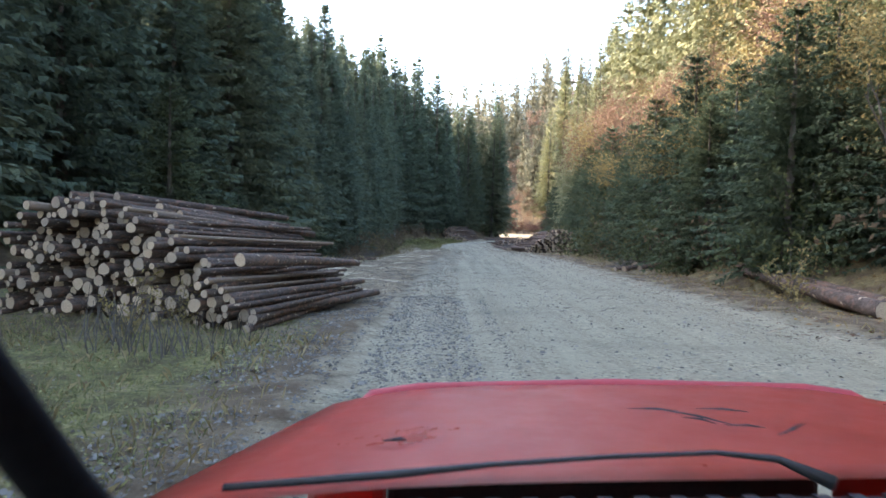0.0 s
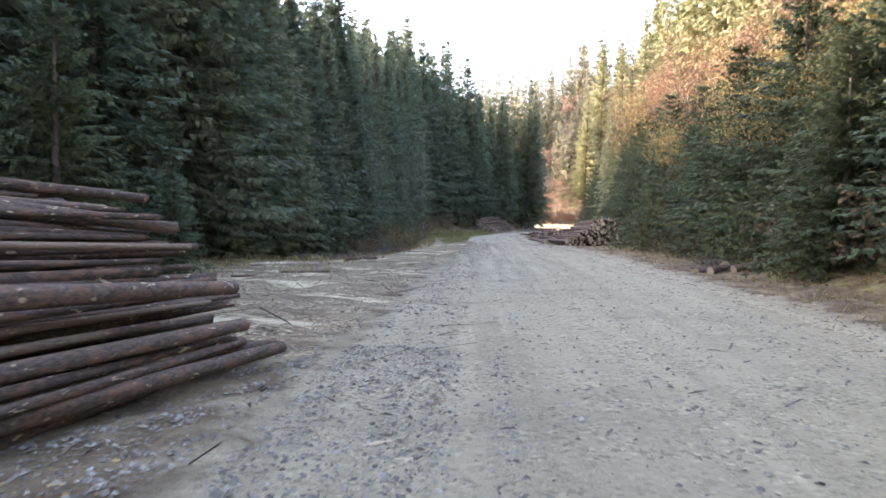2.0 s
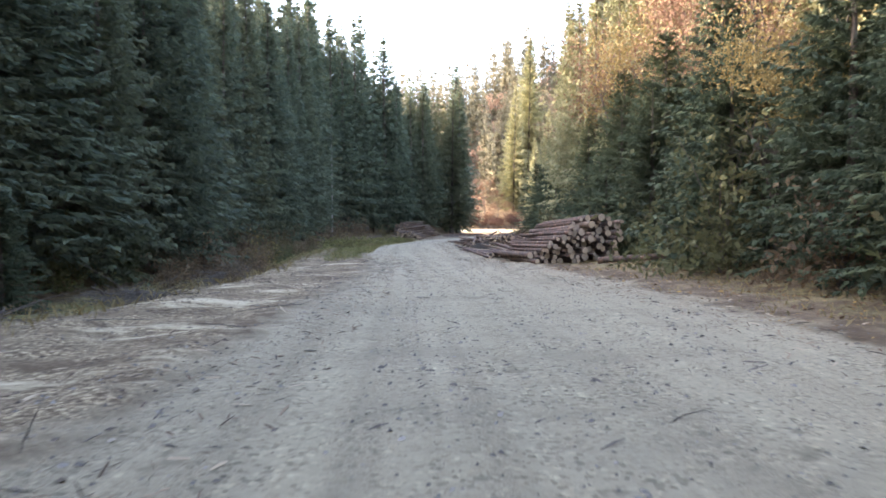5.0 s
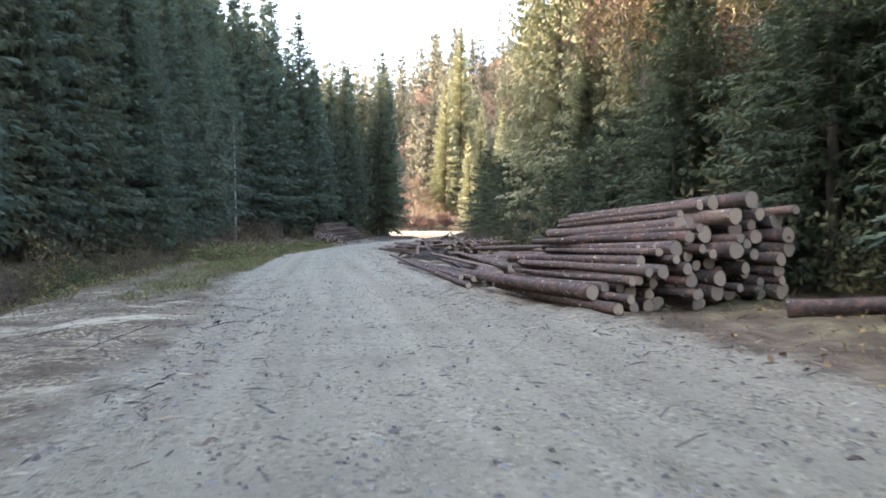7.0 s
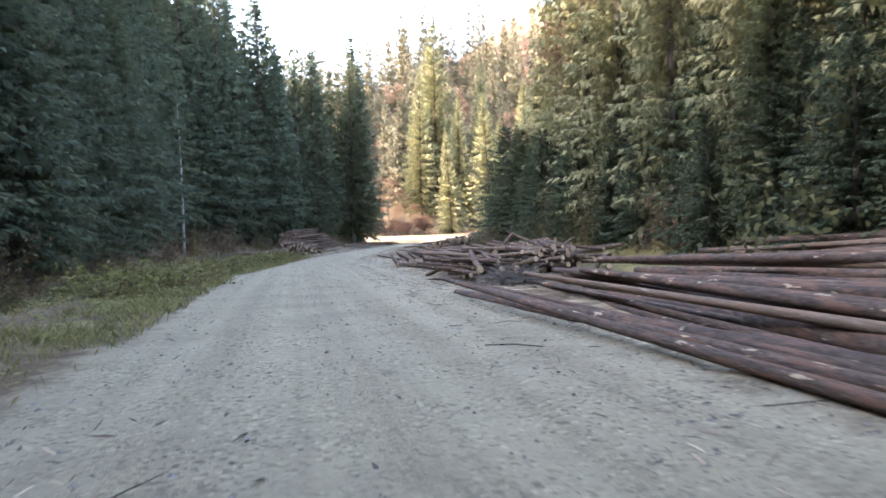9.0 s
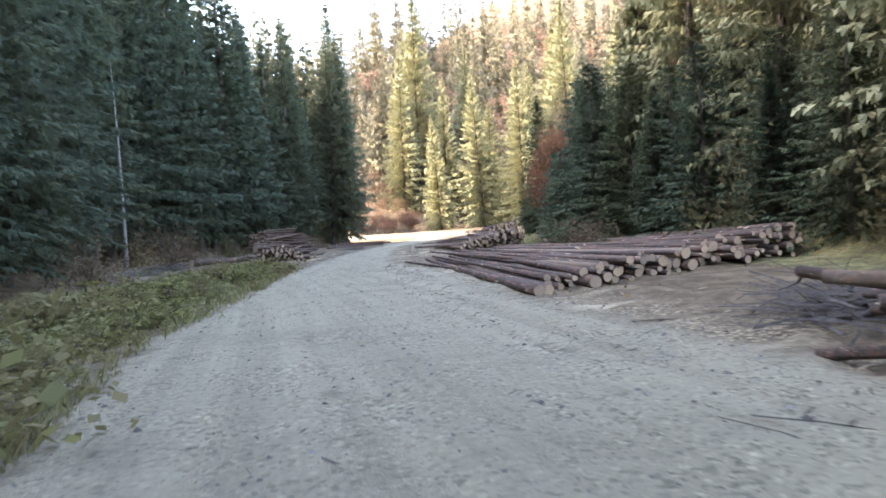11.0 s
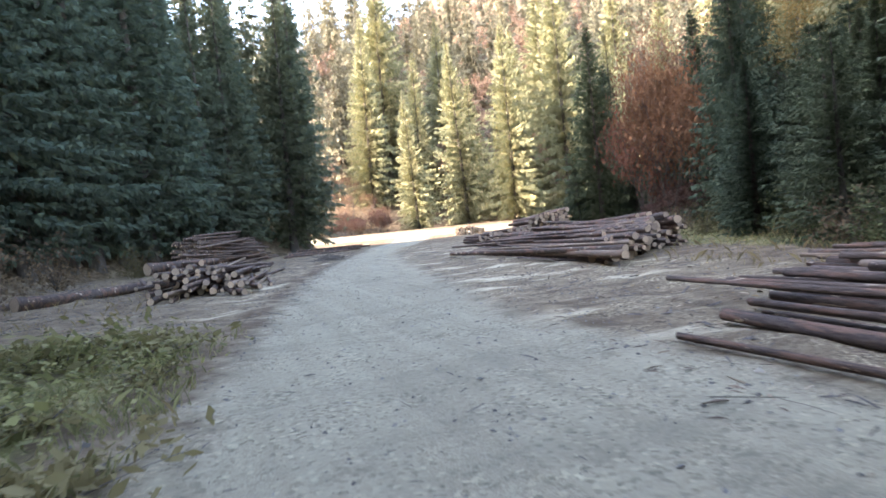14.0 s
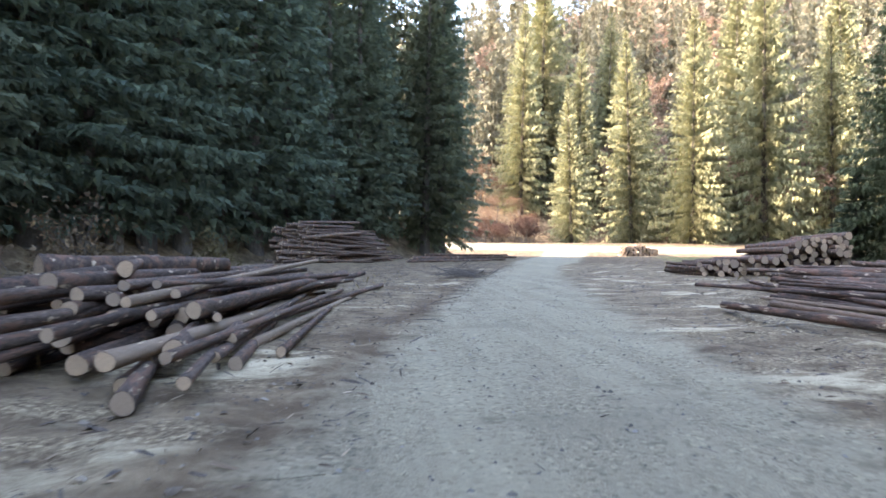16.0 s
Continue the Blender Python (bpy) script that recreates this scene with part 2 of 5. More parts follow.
LEAF, nt, b = material("fallen_leaves", 0.85)
nt.links.new(ramp(nt, nt.nodes.new("ShaderNodeNewGeometry").outputs["Random Per Island"], [(0, (0.09, 0.05, 0.03)), (0.7, (0.20, 0.12, 0.05)), (1, (0.34, 0.22, 0.07))]), b.inputs["Base Color"])


# ---- helpers ----
def mesh_of(name, verts, faces, mats, slots=None, smooth=False):
    me = bpy.data.meshes.new(name)
    me.from_pydata(verts, [], faces)
    for m in mats:
        me.materials.append(m)
    if slots is not None:
        me.polygons.foreach_set("material_index", slots)
    if smooth:
        me.polygons.foreach_set("use_smooth", [True] * len(me.polygons))
    me.update()
    return me


def mesh_np(name, v, tri, mats):
    """A mesh of triangles from arrays."""
    me = bpy.data.meshes.new(name)
    n, k = len(v), len(tri)
    me.vertices.add(n)
    me.vertices.foreach_set("co", np.asarray(v, np.float32).ravel())
    me.loops.add(3 * k)
    me.loops.foreach_set("vertex_index", np.asarray(tri, np.int32).ravel())
    me.polygons.add(k)
    me.polygons.foreach_set("loop_start", np.arange(0, 3 * k, 3, dtype=np.int32))
    for m in mats:
        me.materials.append(m)
    me.update(calc_edges=True)
    return me


def child(name, me, parent, m=None, label=""):
    ob = new(name, me)
    ob.parent = parent
    if m is not None:
        ob.matrix_basis = m
    return tagged(ob, label) if label else ob


def line(points):
    p = np.array(points, float)
    return lambda v: np.interp(v, p[:, 0], p[:, 1])


# ---- plan: edges given as (y, x) along the road ----
ROAD_L = line([(-40, -1.2), (14, -1.2), (30, -0.9), (42, -0.2), (50, 0.5), (58, 0.4), (65, -0.5), (88, -0.5), (99, 1.4), (112, 3.2), (124, 5.6), (134, 8.0), (149, 12.3), (175, 21), (205, 33), (240, 44)])
ROAD_R = line([(-40, 7.1), (15, 7.1), (27, 7.5), (45, 8.0), (53, 7.5), (60, 6.0), (90, 6.8), (105, 8.5), (118, 11.5), (130, 14), (149, 18.5), (175, 27), (205, 39), (240, 50)])
TRACK = line([(-40, 0.4), (0, 0.5), (20, 1.6), (41, 3.2), (60, 2.8), (82, 2.3), (100, 3.9), (119, 7.2), (135, 11), (150, 15.4), (180, 25), (210, 36)])
WOOD_L = line([(-60, -15), (20, -14.5), (32, -12), (60, -12), (100, -13), (138, -13.5), (144, -15), (153, -15), (165, -8), (180, 2), (187, 9), (194, 18), (200, 9), (230, -40)])
WOOD_R = line([(-60, 9.5), (10, 11), (22, 9.6), (37, 11.8), (57, 13), (77, 14.8), (100, 17.2), (109, 18.5), (118, 25), (128, 31), (137, 38), (150, 45), (165, 56), (180, 72), (200, 105), (230, 130)])


def height(x, y):
    """Ground level: a flat road in a valley, a ditch on its left, wooded slopes on both sides and at the end."""
    x, y = np.asarray(x, float), np.asarray(y, float)
    rl, wl, wr = ROAD_L(y), WOOD_L(y), WOOD_R(y)
    ditch = np.clip((y - 34) / 14, 0, 1) * np.clip((122 - y) / 16, 0, 1)
    s = np.clip((rl - 3.2 - x) / 3.0, 0, 1)
    h = -0.9 * ditch * s * s * (3 - 2 * s)
    dl = np.clip(wl + 1.5 - x, 0, None)
    left = np.where(y < 194, 1.0, np.clip(1 - (y - 194) / 20, 0, 1))
    h = h + left * np.minimum(0.56 * dl, 40 + 0.05 * dl)
    dr = np.clip(x - wr + 0.5, 0, None)
    right = np.clip((205 - y) / 40, 0, 1)
    h = h + right * np.minimum(0.42 * dr, 45)
    yb = 236 - np.clip(x - 62, 0, 80) * 0.55
    df = np.clip(y - yb, 0, None) * np.clip((x + 40) / 60, 0, 1)
    h = h + np.minimum(0.62 * df, 38 + np.clip(x - 30, 0, 110) * 0.75 + 0.04 * df)
    bank = np.clip((y - 112) / 15, 0, 1) * np.clip((185 - y) / 25, 0, 1)
    h = h + bank * np.clip(x - ROAD_R(y) - 9, 0, 40) * 0.055
    h = h + np.clip((x - ROAD_R(y) - 0.5) / 4, 0, 1) * 0.12 * np.clip((110 - y) / 20, 0, 1)
    h = h + 1.7 * np.clip((y - 197) / 26, 0, 1) * np.clip((x + 24) / 16, 0, 1)
    on_road = (x > rl) & (x < ROAD_R(y))
    lump = 0.05 * np.sin(1.7 * x + 0.6 * y) * np.sin(0.9 * y - 0.5 * x) + 0.035 * np.sin(3.1 * x - 1.3 * y + 1) * np.sin(2.3 * y)
    rut = -0.035 * np.exp(-(((x - (rl + ROAD_R(y)) / 2 - 0.2) % 1.7 - 0.85) / 0.25) ** 2) * on_road
    return h + np.where(on_road, 0.3 * lump, lump) + rut


def z_at(x, y):
    return float(height(x, y))


# ---- ground ----
def ground():
    xs = np.unique(np.round(np.concatenate([-14.4 - np.cumsum(np.geomspace(0.5, 40, 34)), np.arange(-14.4, 26, 0.48), 26 + np.cumsum(np.geomspace(0.6, 40, 38))]), 2))
    ys = np.unique(np.round(np.concatenate([-12 - np.cumsum(np.geomspace(0.6, 60, 16)), np.arange(-12, 150, 0.48), np.arange(150, 260, 1.2), 260 + np.cumsum(np.geomspace(2, 80, 26))]), 2))
    X, Y = np.meshgrid(xs, ys)
    Z = height(X, Y)
    Z = Z + 0.02 * np.random.default_rng(3).normal(size=Z.shape) * ((X < ROAD_L(Y)) | (X > ROAD_R(Y)))
    v = np.stack([X, Y, Z], -1).reshape(-1, 3)
    nx = len(xs)
    i = (np.arange(len(ys) - 1)[:, None] * nx + np.arange(nx - 1)[None]).ravel()
    tri = np.concatenate([np.stack([i, i + 1, i + nx + 1], 1), np.stack([i, i + nx + 1, i + nx], 1)])
    me = mesh_np("ground", v, tri, [GROUND])
    me.polygons.foreach_set("use_smooth", [True] * len(me.polygons))
    rl, rr = ROAD_L(Y), ROAD_R(Y)
    lane = np.clip((Y - 104) / 8, 0, 1) * np.clip((172 - Y) / 10, 0, 1)
    road = np.clip(np.minimum(X - rl - 0.5 * lane, rr - 1.9 * lane - X) / 2.4 + 0.5, 0, 1) * np.clip((222 - Y) / 6, 0, 1)
    road = np.where((Y > 190) & (X > -12) & (X < 140), np.clip(1.5 - np.abs(Y - 211 + 0.25 * (X - 40)) / 7, road, 1), road)
    wave = 0.35 * np.sin(0.9 * Y) + 0.3 * np.sin(2.3 * Y + 1) * np.sin(1.7 * X)
    turf = np.clip((rl - 0.25 + wave - X) / 0.9, 0, 1) * np.clip((X + 1.6 * wave - rl + 2.6 + 2.4 * np.clip((Y - 78) / 10, 0, 1)) / 1.0, 0, 1) * np.clip((Y - 66) / 12, 0, 1) * np.clip((116 - Y) / 6, 0, 1)
    turf = np.maximum(turf, np.clip((X - rr - np.where(Y > 60, np.clip((Y - 60) / 6, 0, 7), 0)) / 2, 0, 1) * np.where(Y < 60, 0.42, 0.6))
    turf = np.maximum(turf, 0.62 * np.clip((11 - Y) / 2.5, 0, 1) * np.clip((rl - 0.6 - X) / 1.0, 0, 1))
    turf = np.maximum(turf, np.where(Y > 116, 0.25, 0.6) * np.clip((rl - 6 - X) / 2, 0, 1))
    turf = np.maximum(turf * np.clip((200 - Y) / 10, 0, 1), 0.2 * np.clip((Y - 226) / 5, 0, 1))
    turf = turf * np.clip((X - WOOD_L(Y) - 0.0) / 3, 0.15, 1)
    landing = np.clip((rl + 0.5 - X) / 1, 0, 1) * np.clip((X - rl + 9) / 3, 0, 1) * (np.clip((Y - 12) / 4, 0, 1) * np.clip((67 - Y) / 8, 0, 1) + 0.62 * np.clip((Y - 112) / 8, 0, 1) * np.clip((168 - Y) / 10, 0, 1) * np.clip((X - rl + 6) / 2, 0.35, 1))
    landing = np.maximum(landing, 0.8 * np.clip((X - rr + 1.2) / 1.2, 0, 1) * np.clip((rr + 3 - X) / 2, 0, 1) * np.clip((Y - 50) / 8, 0, 1) * np.clip((150 - Y) / 8, 0, 1))
    landing = np.maximum(landing, 0.75 * lane * np.clip((X - rr + 3.2) / 1.5, 0, 1) * np.clip((rr + 8 - X) / 4, 0, 1))
    off_track = X - TRACK(Y)
    track = np.maximum.reduce([w * np.exp(-((off_track - o) / 0.27) ** 2) for o, w in ((-0.72, 1), (0.72, 1), (2.3, 0.7), (3.7, 0.6), (-2.0, 0.35))])
    col = np.stack([road, turf, landing * 0.85, track], -1).reshape(-1, 4)
    at = me.color_attributes.new("zone", "FLOAT_COLOR", "POINT")
    at.data.foreach_set("color", col.astype(np.float32).ravel())
    return tagged(new("ground", me), "grey gravel forest road with dirt verges and wooded slopes", "ground", kind="structure")


ground()


# ---- trees ----
def spruce_crown(rng, H, R, whorls, per, twigs, low=0.08, gaps=0.12, spray=0.40, hang=1.0):
    """Drooping whorled branches that carry narrow sprays of needles on both sides and a curtain hanging below.
    spray: the length of a spray in metres; twigs: how many a full branch carries."""
    n = whorls * per
    s = np.repeat((np.arange(whorls) + rng.uniform(0, 0.9, whorls)) / whorls, per)
    z0 = H * (low + (0.985 - low) * s) + H / whorls * rng.uniform(-1.2, 1.2, n) * (s < 0.9)
    az = 6.283 * (np.tile(np.arange(per), whorls) + rng.uniform(-0.4, 0.4, n)) / per + np.repeat(np.arange(whorls) * 2.4, per)
    L = (R * (1 - s) ** 0.85 * np.minimum(1, 0.6 + s * 4) + 0.12) * rng.uniform(0.70, 1.16, n)
    keep = rng.random(n) > gaps
    s, z0, az, L = s[keep], z0[keep], az[keep], L[keep]
    n = len(s)
    d = np.stack([np.cos(az), np.sin(az), 0 * az], 1)
    rise, sag = rng.uniform(-0.25, 0.05, n) + 0.55 * s, rng.uniform(0.15, 0.45, n) * (1 - s)
    b = np.repeat(np.arange(n), twigs)
    t = 0.10 + 0.90 * rng.random(len(b))
    take = rng.random(len(b)) < 0.25 + 0.75 * np.minimum(1, L[b] / R)
    b, t = b[take], t[take]
    d, L_, up = d[b], L[b], np.array([0, 0, 1.0])
    p = np.stack([-d[:, 1], d[:, 0], 0 * t], 1)
    q = d * (L_ * t)[:, None] + up * (z0[b] + L_ * (rise[b] * t - sag[b] * t * t + 0.12 * t ** 4))[:, None]
    size = spray * (1.15 - 0.55 * t) * np.minimum(1, 0.35 + L_ / R)
    V = []
    for side in (-1, 1, 0):
        m = len(t)
        tl = (size * rng.uniform(0.65, 1.3, m))[:, None]
        w = d * (0.10 * spray + 0.20 * tl)
        if side:
            a = p * side * rng.uniform(0.55, 1.0, (m, 1)) + d * rng.uniform(0.35, 0.95, (m, 1)) - up * rng.uniform(0.1, 0.8, (m, 1)) * hang
        else:
            a = -up * rng.uniform(0.5, 1.0, (m, 1)) * hang + d * rng.uniform(-0.1, 0.35, (m, 1)) + p * rng.uniform(-0.35, 0.35, (m, 1))
        V.append(np.stack([q - w, q + w, q + a * tl], 1))
    V.append(np.array([[[-0.05, 0, H * 0.965], [0.05, 0, H * 0.965], [0, 0, H]]]))
    V = np.concatenate(V).reshape(-1, 3)
    return V, np.arange(len(V)).reshape(-1, 3)


def stem(H, r, sides=8, rings=6, rng=None, bend=0.0):
    V, F = [], []
    for i in range(rings + 1):
        t = i / rings
        rr = r * (1 - 0.9 * t) * (1.25 if i == 0 else 1)
        ox = bend * math.sin(3 * t) if rng is not None else 0
        V += [(ox + rr * math.cos(6.283 * k / sides), rr * math.sin(6.283 * k / sides), -0.4 * (i == 0) + H * t) for k in range(sides)]
    for i in range(rings):
        for k in range(sides):
            a, c = i * sides + k, i * sides + (k + 1) % sides
            F.append((a, c, c + sides, a + sides))
    return V, F


def spruce_kind(seed, H, R, whorls, per, twigs, mat, label, low=0.08, gaps=0.12, spray=0.42, hang=1.0):
    rng = np.random.default_rng(seed)
    root = new("spruce_tree")
    tagged(root, label, "tree")
    V, F = stem(H * 0.97, 0.011 * H + 0.03)
    child("trunk", mesh_of("trunk", V, F, [TRUNK], smooth=True), root)
    v, f = spruce_crown(rng, H, R, whorls, per, twigs, low, gaps, spray, hang)
    child("crown", mesh_np("crown", v, f, [mat]), root)
    return root


def broadleaf_kind(seed, H, R, leaves, size, mat, label, name="beech_tree", stems=1, base=0.25):
    """Forked trunk and limbs with leaves in uneven clumps round the twig ends."""
    rng = np.random.default_rng(seed)
    root = new(name)
    tagged(root, label, "tree" if H > 3.5 else "shrub")
    V, F, tips = [], [], []

    def limb(a, d, L, r, depth):
        e = a + d * L
        side = np.cross(d, (0.3, 0.5, 0.81))
        side /= np.linalg.norm(side)
        up = np.cross(d, side)
        b = len(V)
        n = 6 if depth == 0 else 4
        for c, rr in ((a, r), (e, r * 0.6)):
            V.extend([tuple(c + rr * (math.cos(6.283 * k / n) * side + math.sin(6.283 * k / n) * up)) for k in range(n)])
        F.extend([(b + k, b + (k + 1) % n, b + n + (k + 1) % n, b + n + k) for k in range(n)])
        if depth >= 3 or L < 0.14:
            tips.append(e)
            return
        for k in range(3 if depth else 4):
            nd = d * rng.uniform(0.5, 1.0) + rng.normal(0, 0.55, 3) * (1, 1, 0.6) + (0, 0, 0.18)
            nd /= np.linalg.norm(nd)
            limb(a + d * L * rng.uniform(0.55, 1.0), nd, L * rng.uniform(0.5, 0.78), r * 0.55, depth + 1)
        tips.append(e)

    for s in range(stems):
        lean = rng.normal(0, 0.12 if stems == 1 else 0.4, 3)
        d = np.array([lean[0], lean[1], 1.0])
        d /= np.linalg.norm(d)
        limb(np.array([rng.normal(0, 0.02 * stems), rng.normal(0, 0.02 * stems), -0.1]), d, H * rng.uniform(0.34, 0.44), (0.012 * H + 0.012) / stems ** 0.5, 0)
    child("trunk", mesh_of("limbs", V, F, [TRUNK], smooth=True), root)
    T = np.array(tips)
    T = T * (R / max(0.1, np.abs(T[:, :2]).max()), R / max(0.1, np.abs(T[:, :2]).max()), H / max(0.1, T[:, 2].max())) if stems == 1 else T
    keep = T[T[:, 2] > H * base]
    T = keep if len(keep) > 3 else T
    c = T[rng.integers(0, len(T), leaves)] + rng.normal(0, 0.16 * R, (leaves, 3)) * (1, 1, 0.7)
    c[:, 2] = np.maximum(c[:, 2], 0.1)
    a, bb = rng.normal(0, 1, (leaves, 3)), rng.normal(0, 1, (leaves, 3))
    a *= size * rng.uniform(0.6, 1.3, (leaves, 1)) / np.linalg.norm(a, axis=1, keepdims=True)
    bb *= 0.6 * size / np.linalg.norm(bb, axis=1, keepdims=True)
    v = np.stack([c - a, c + bb, c + a, c - bb], 1).reshape(-1, 3)
    i = np.arange(leaves) * 4
    f = np.concatenate([np.stack([i, i + 1, i + 2], 1), np.stack([i, i + 2, i + 3], 1)])
    child("crown", mesh_np("leaves", v, f, [mat]), root)
    return root


def shrub_kind(seed, H, R, leaves, size, mat, label):
    """Thin arching stems with leaves in uneven clumps from the ground up."""
    rng = np.random.default_rng(seed)
    root = new("shrub")
    tagged(root, label, "shrub")
    V, F, hubs = [], [], []
    for _ in range(9):
        a, reach = rng.uniform(0, 6.283), R * rng.uniform(0.25, 1.0)
        tall = H * rng.uniform(0.55, 1.0) * (1 - 0.35 * (reach / R) ** 2)
        for i in range(5):
            t0, t1 = i / 5, (i + 1) / 5
            b = len(V)
            for t in (t0, t1):
                c, w = (reach * t ** 1.5 * math.cos(a), reach * t ** 1.5 * math.sin(a), tall * (1.25 * t - 0.25 * t * t) - 0.05), 0.018 * (1 - 0.8 * t)
                V += [(c[0] + w, c[1], c[2]), (c[0] - w * 0.5, c[1] + w, c[2]), (c[0] - w * 0.5, c[1] - w, c[2])]
            F += [(b + k, b + (k + 1) % 3, b + 3 + (k + 1) % 3, b + 3 + k) for k in range(3)]
            hubs.append((reach * t1 ** 1.5 * math.cos(a), reach * t1 ** 1.5 * math.sin(a), tall * t1))
            if i < 3:
                hubs.append((R * rng.uniform(-0.8, 0.8), R * rng.uniform(-0.8, 0.8), H * rng.uniform(0.05, 0.3)))
    child("trunk", mesh_of("trunk", V, F, [TRUNK]), root)
    T = np.array(hubs)
    c = T[rng.integers(0, len(T), leaves)] + rng.normal(0, 0.15 * R, (leaves, 3)) * (1, 1, 0.8)
    c[:, 2] = np.maximum(c[:, 2], rng.uniform(0.02, 0.2, leaves))
    a, bb = rng.normal(0, 1, (leaves, 3)), rng.normal(0, 1, (leaves, 3))
    a *= size * rng.uniform(0.5, 1.2, (leaves, 1)) / np.linalg.norm(a, axis=1, keepdims=True)
    bb *= 0.55 * size / np.linalg.norm(bb, axis=1, keepdims=True)
    v = np.stack([c - a, c + bb, c + a, c - bb], 1).reshape(-1, 3)
    i = np.arange(leaves) * 4
    child("foliage", mesh_np("foliage", v, np.concatenate([np.stack([i, i + 1, i + 2], 1), np.stack([i, i + 2, i + 3], 1)]), [mat]), root)
    return root


SL = "dense dark green spruce on the forest edge"
near_spruce = [spruce_kind(10 + k, 18, 3.0, 66, 12, 12, NEEDLE, SL, 0.03, 0.08, 0.42, 1.2) for k in range(3)]
mid_spruce = [spruce_kind(20 + k, 24, 3.1, 64, 10, 9, NEEDLE, "tall dark green spruce in the forest", 0.05, 0.10, 0.52, 1.3) for k in range(4)]
gold_spruce = [spruce_kind(40 + k, 30, 5.4, 66, 12, 16, SUNLIT_NEEDLE, "tall sunlit yellow-green spruce at the road's end", 0.02, 0.08, 0.58, 1.6) for k in range(3)]
edge_spruce = [spruce_kind(45 + k, 20, 3.3, 62, 11, 10, SUNLIT_NEEDLE, "sunlit yellow-green spruce at the forest edge", 0.04, 0.10, 0.46, 1.3) for k in range(3)]
young_spruce = [spruce_kind(50 + k, 4, 1.25, 36, 11, 16, SHADED_NEEDLE, "young green spruce by the verge", 0.02, 0.10, 0.14) for k in range(2)]
rust_beech = [broadleaf_kind(60 + k, 11, 3.4, 3600, 0.095, RUST, "autumn beech with rust-red leaves on the slope") for k in range(2)]
gold_beech = [broadleaf_kind(70 + k, 9, 3.0, 3400, 0.09, YELLOW, "slender beech with golden autumn leaves", base=0.3) for k in range(2)]
green_bush = [shrub_kind(80 + k, 2.4, 1.5, 1500, 0.085, SHRUB, "bushy green shrub on the road verge") for k in range(2)]
rust_bush = [shrub_kind(90 + k, 2.0, 1.3, 900, 0.08, BROWN, "brown autumn shrub beside the ditch") for k in range(2)]
yellow_bush = [shrub_kind(95, 2.4, 1.0, 420, 0.08, YELLOW, "thin sapling shrub with yellow leaves")]
weed_clump = [shrub_kind(110 + k, h, w, n, 0.042, WEED, "low bushy weeds at the grassy edge of the road") for k, (h, w, n) in enumerate([(0.42, 0.42, 420), (0.62, 0.40, 460), (0.30, 0.50, 380)])]
red_beech = [broadleaf_kind(99, 10, 4.4, 3600, 0.20, RED, "bushy red-leaved beech at the edge of the meadow", "beech_tree", 6, 0.03)]
thicket = [broadleaf_kind(98, 4.5, 2.6, 1900, 0.13, SHADED_RUST, "rust-red beech thicket at the foot of the hill", "shrub", 6, 0.03)]
great_spruce = [spruce_kind(55, 30, 4.1, 84, 13, 14, SHADED_NEEDLE, "huge dark spruce beside the log landing", 0.02, 0.08, 0.50, 1.5)]
dark_spruce = [spruce_kind(56, 15, 3.3, 52, 11, 12, SHADED_NEEDLE, "dark green spruce at the edge of the meadow", 0.02, 0.08, 0.42, 1.3)]
kinds_used = set()


def plant(kind, x, y, scale, group="", label="", turn=None, lean=0.0, squash=1.0):
    """Stand a tree of a kind on the ground; the first one of a kind is the one that was built, and the scale of the others counts from it."""
    m = Matrix.LocRotScale((x, y, z_at(x, y) - 0.05), Euler((lean * random.uniform(-1, 1), lean * random.uniform(-1, 1), random.uniform(0, 6.28) if turn is None else turn)), (scale * squash, scale * squash, scale))
    if kind.name not in kinds_used:
        kinds_used.add(kind.name)
        kind.matrix_basis = m
        ob = kind
    else:
        ob = copy_thing(kind, m)
    return tagged(ob, label, "", group)


# left wood: low on the near stretch, tall towards the bend
LEFT_TOP = line([(-40, 20), (45, 19.5), (60, 21), (80, 25), (100, 29.6), (120, 33.5), (140, 38), (155, 41.5), (170, 40.5), (185, 39), (200, 36)])
rng = random.Random(5)
deep_left, deep_right = [], []
for row, (deep, gap) in enumerate([(0.3, 2.7), (3.4, 3.3), (8, 3.6), (13, 4.2), (19, 5), (27, 6.5), (38, 9)]):
    y = -9.0
    while y < 196:
        x = WOOD_L(y) - deep + rng.uniform(-1.1, 1.1) - (3.0 if row == 0 and 136 < y < 152 else 0)
        top = LEFT_TOP(y) * rng.uniform(0.82, 1.04)
        if row >= 2 or row == 1 and y > 40 or y < 14:
            if not (y < 46 and deep > 10) and not (y > 172 and x > -2 - 0.4 * deep and deep > 15):
                deep_left.append((x, y, top))
        else:
            kind = rng.choice(near_spruce) if row == 0 and y < 70 else rng.choice(mid_spruce)
            plant(kind, x, y, top / (18 if kind in near_spruce else 24), "forest along the ditch", lean=0.02, squash=rng.uniform(0.9, 1.15) * (1.2 if top < 18 else 1.05))
        y += gap * rng.uniform(0.75, 1.25)

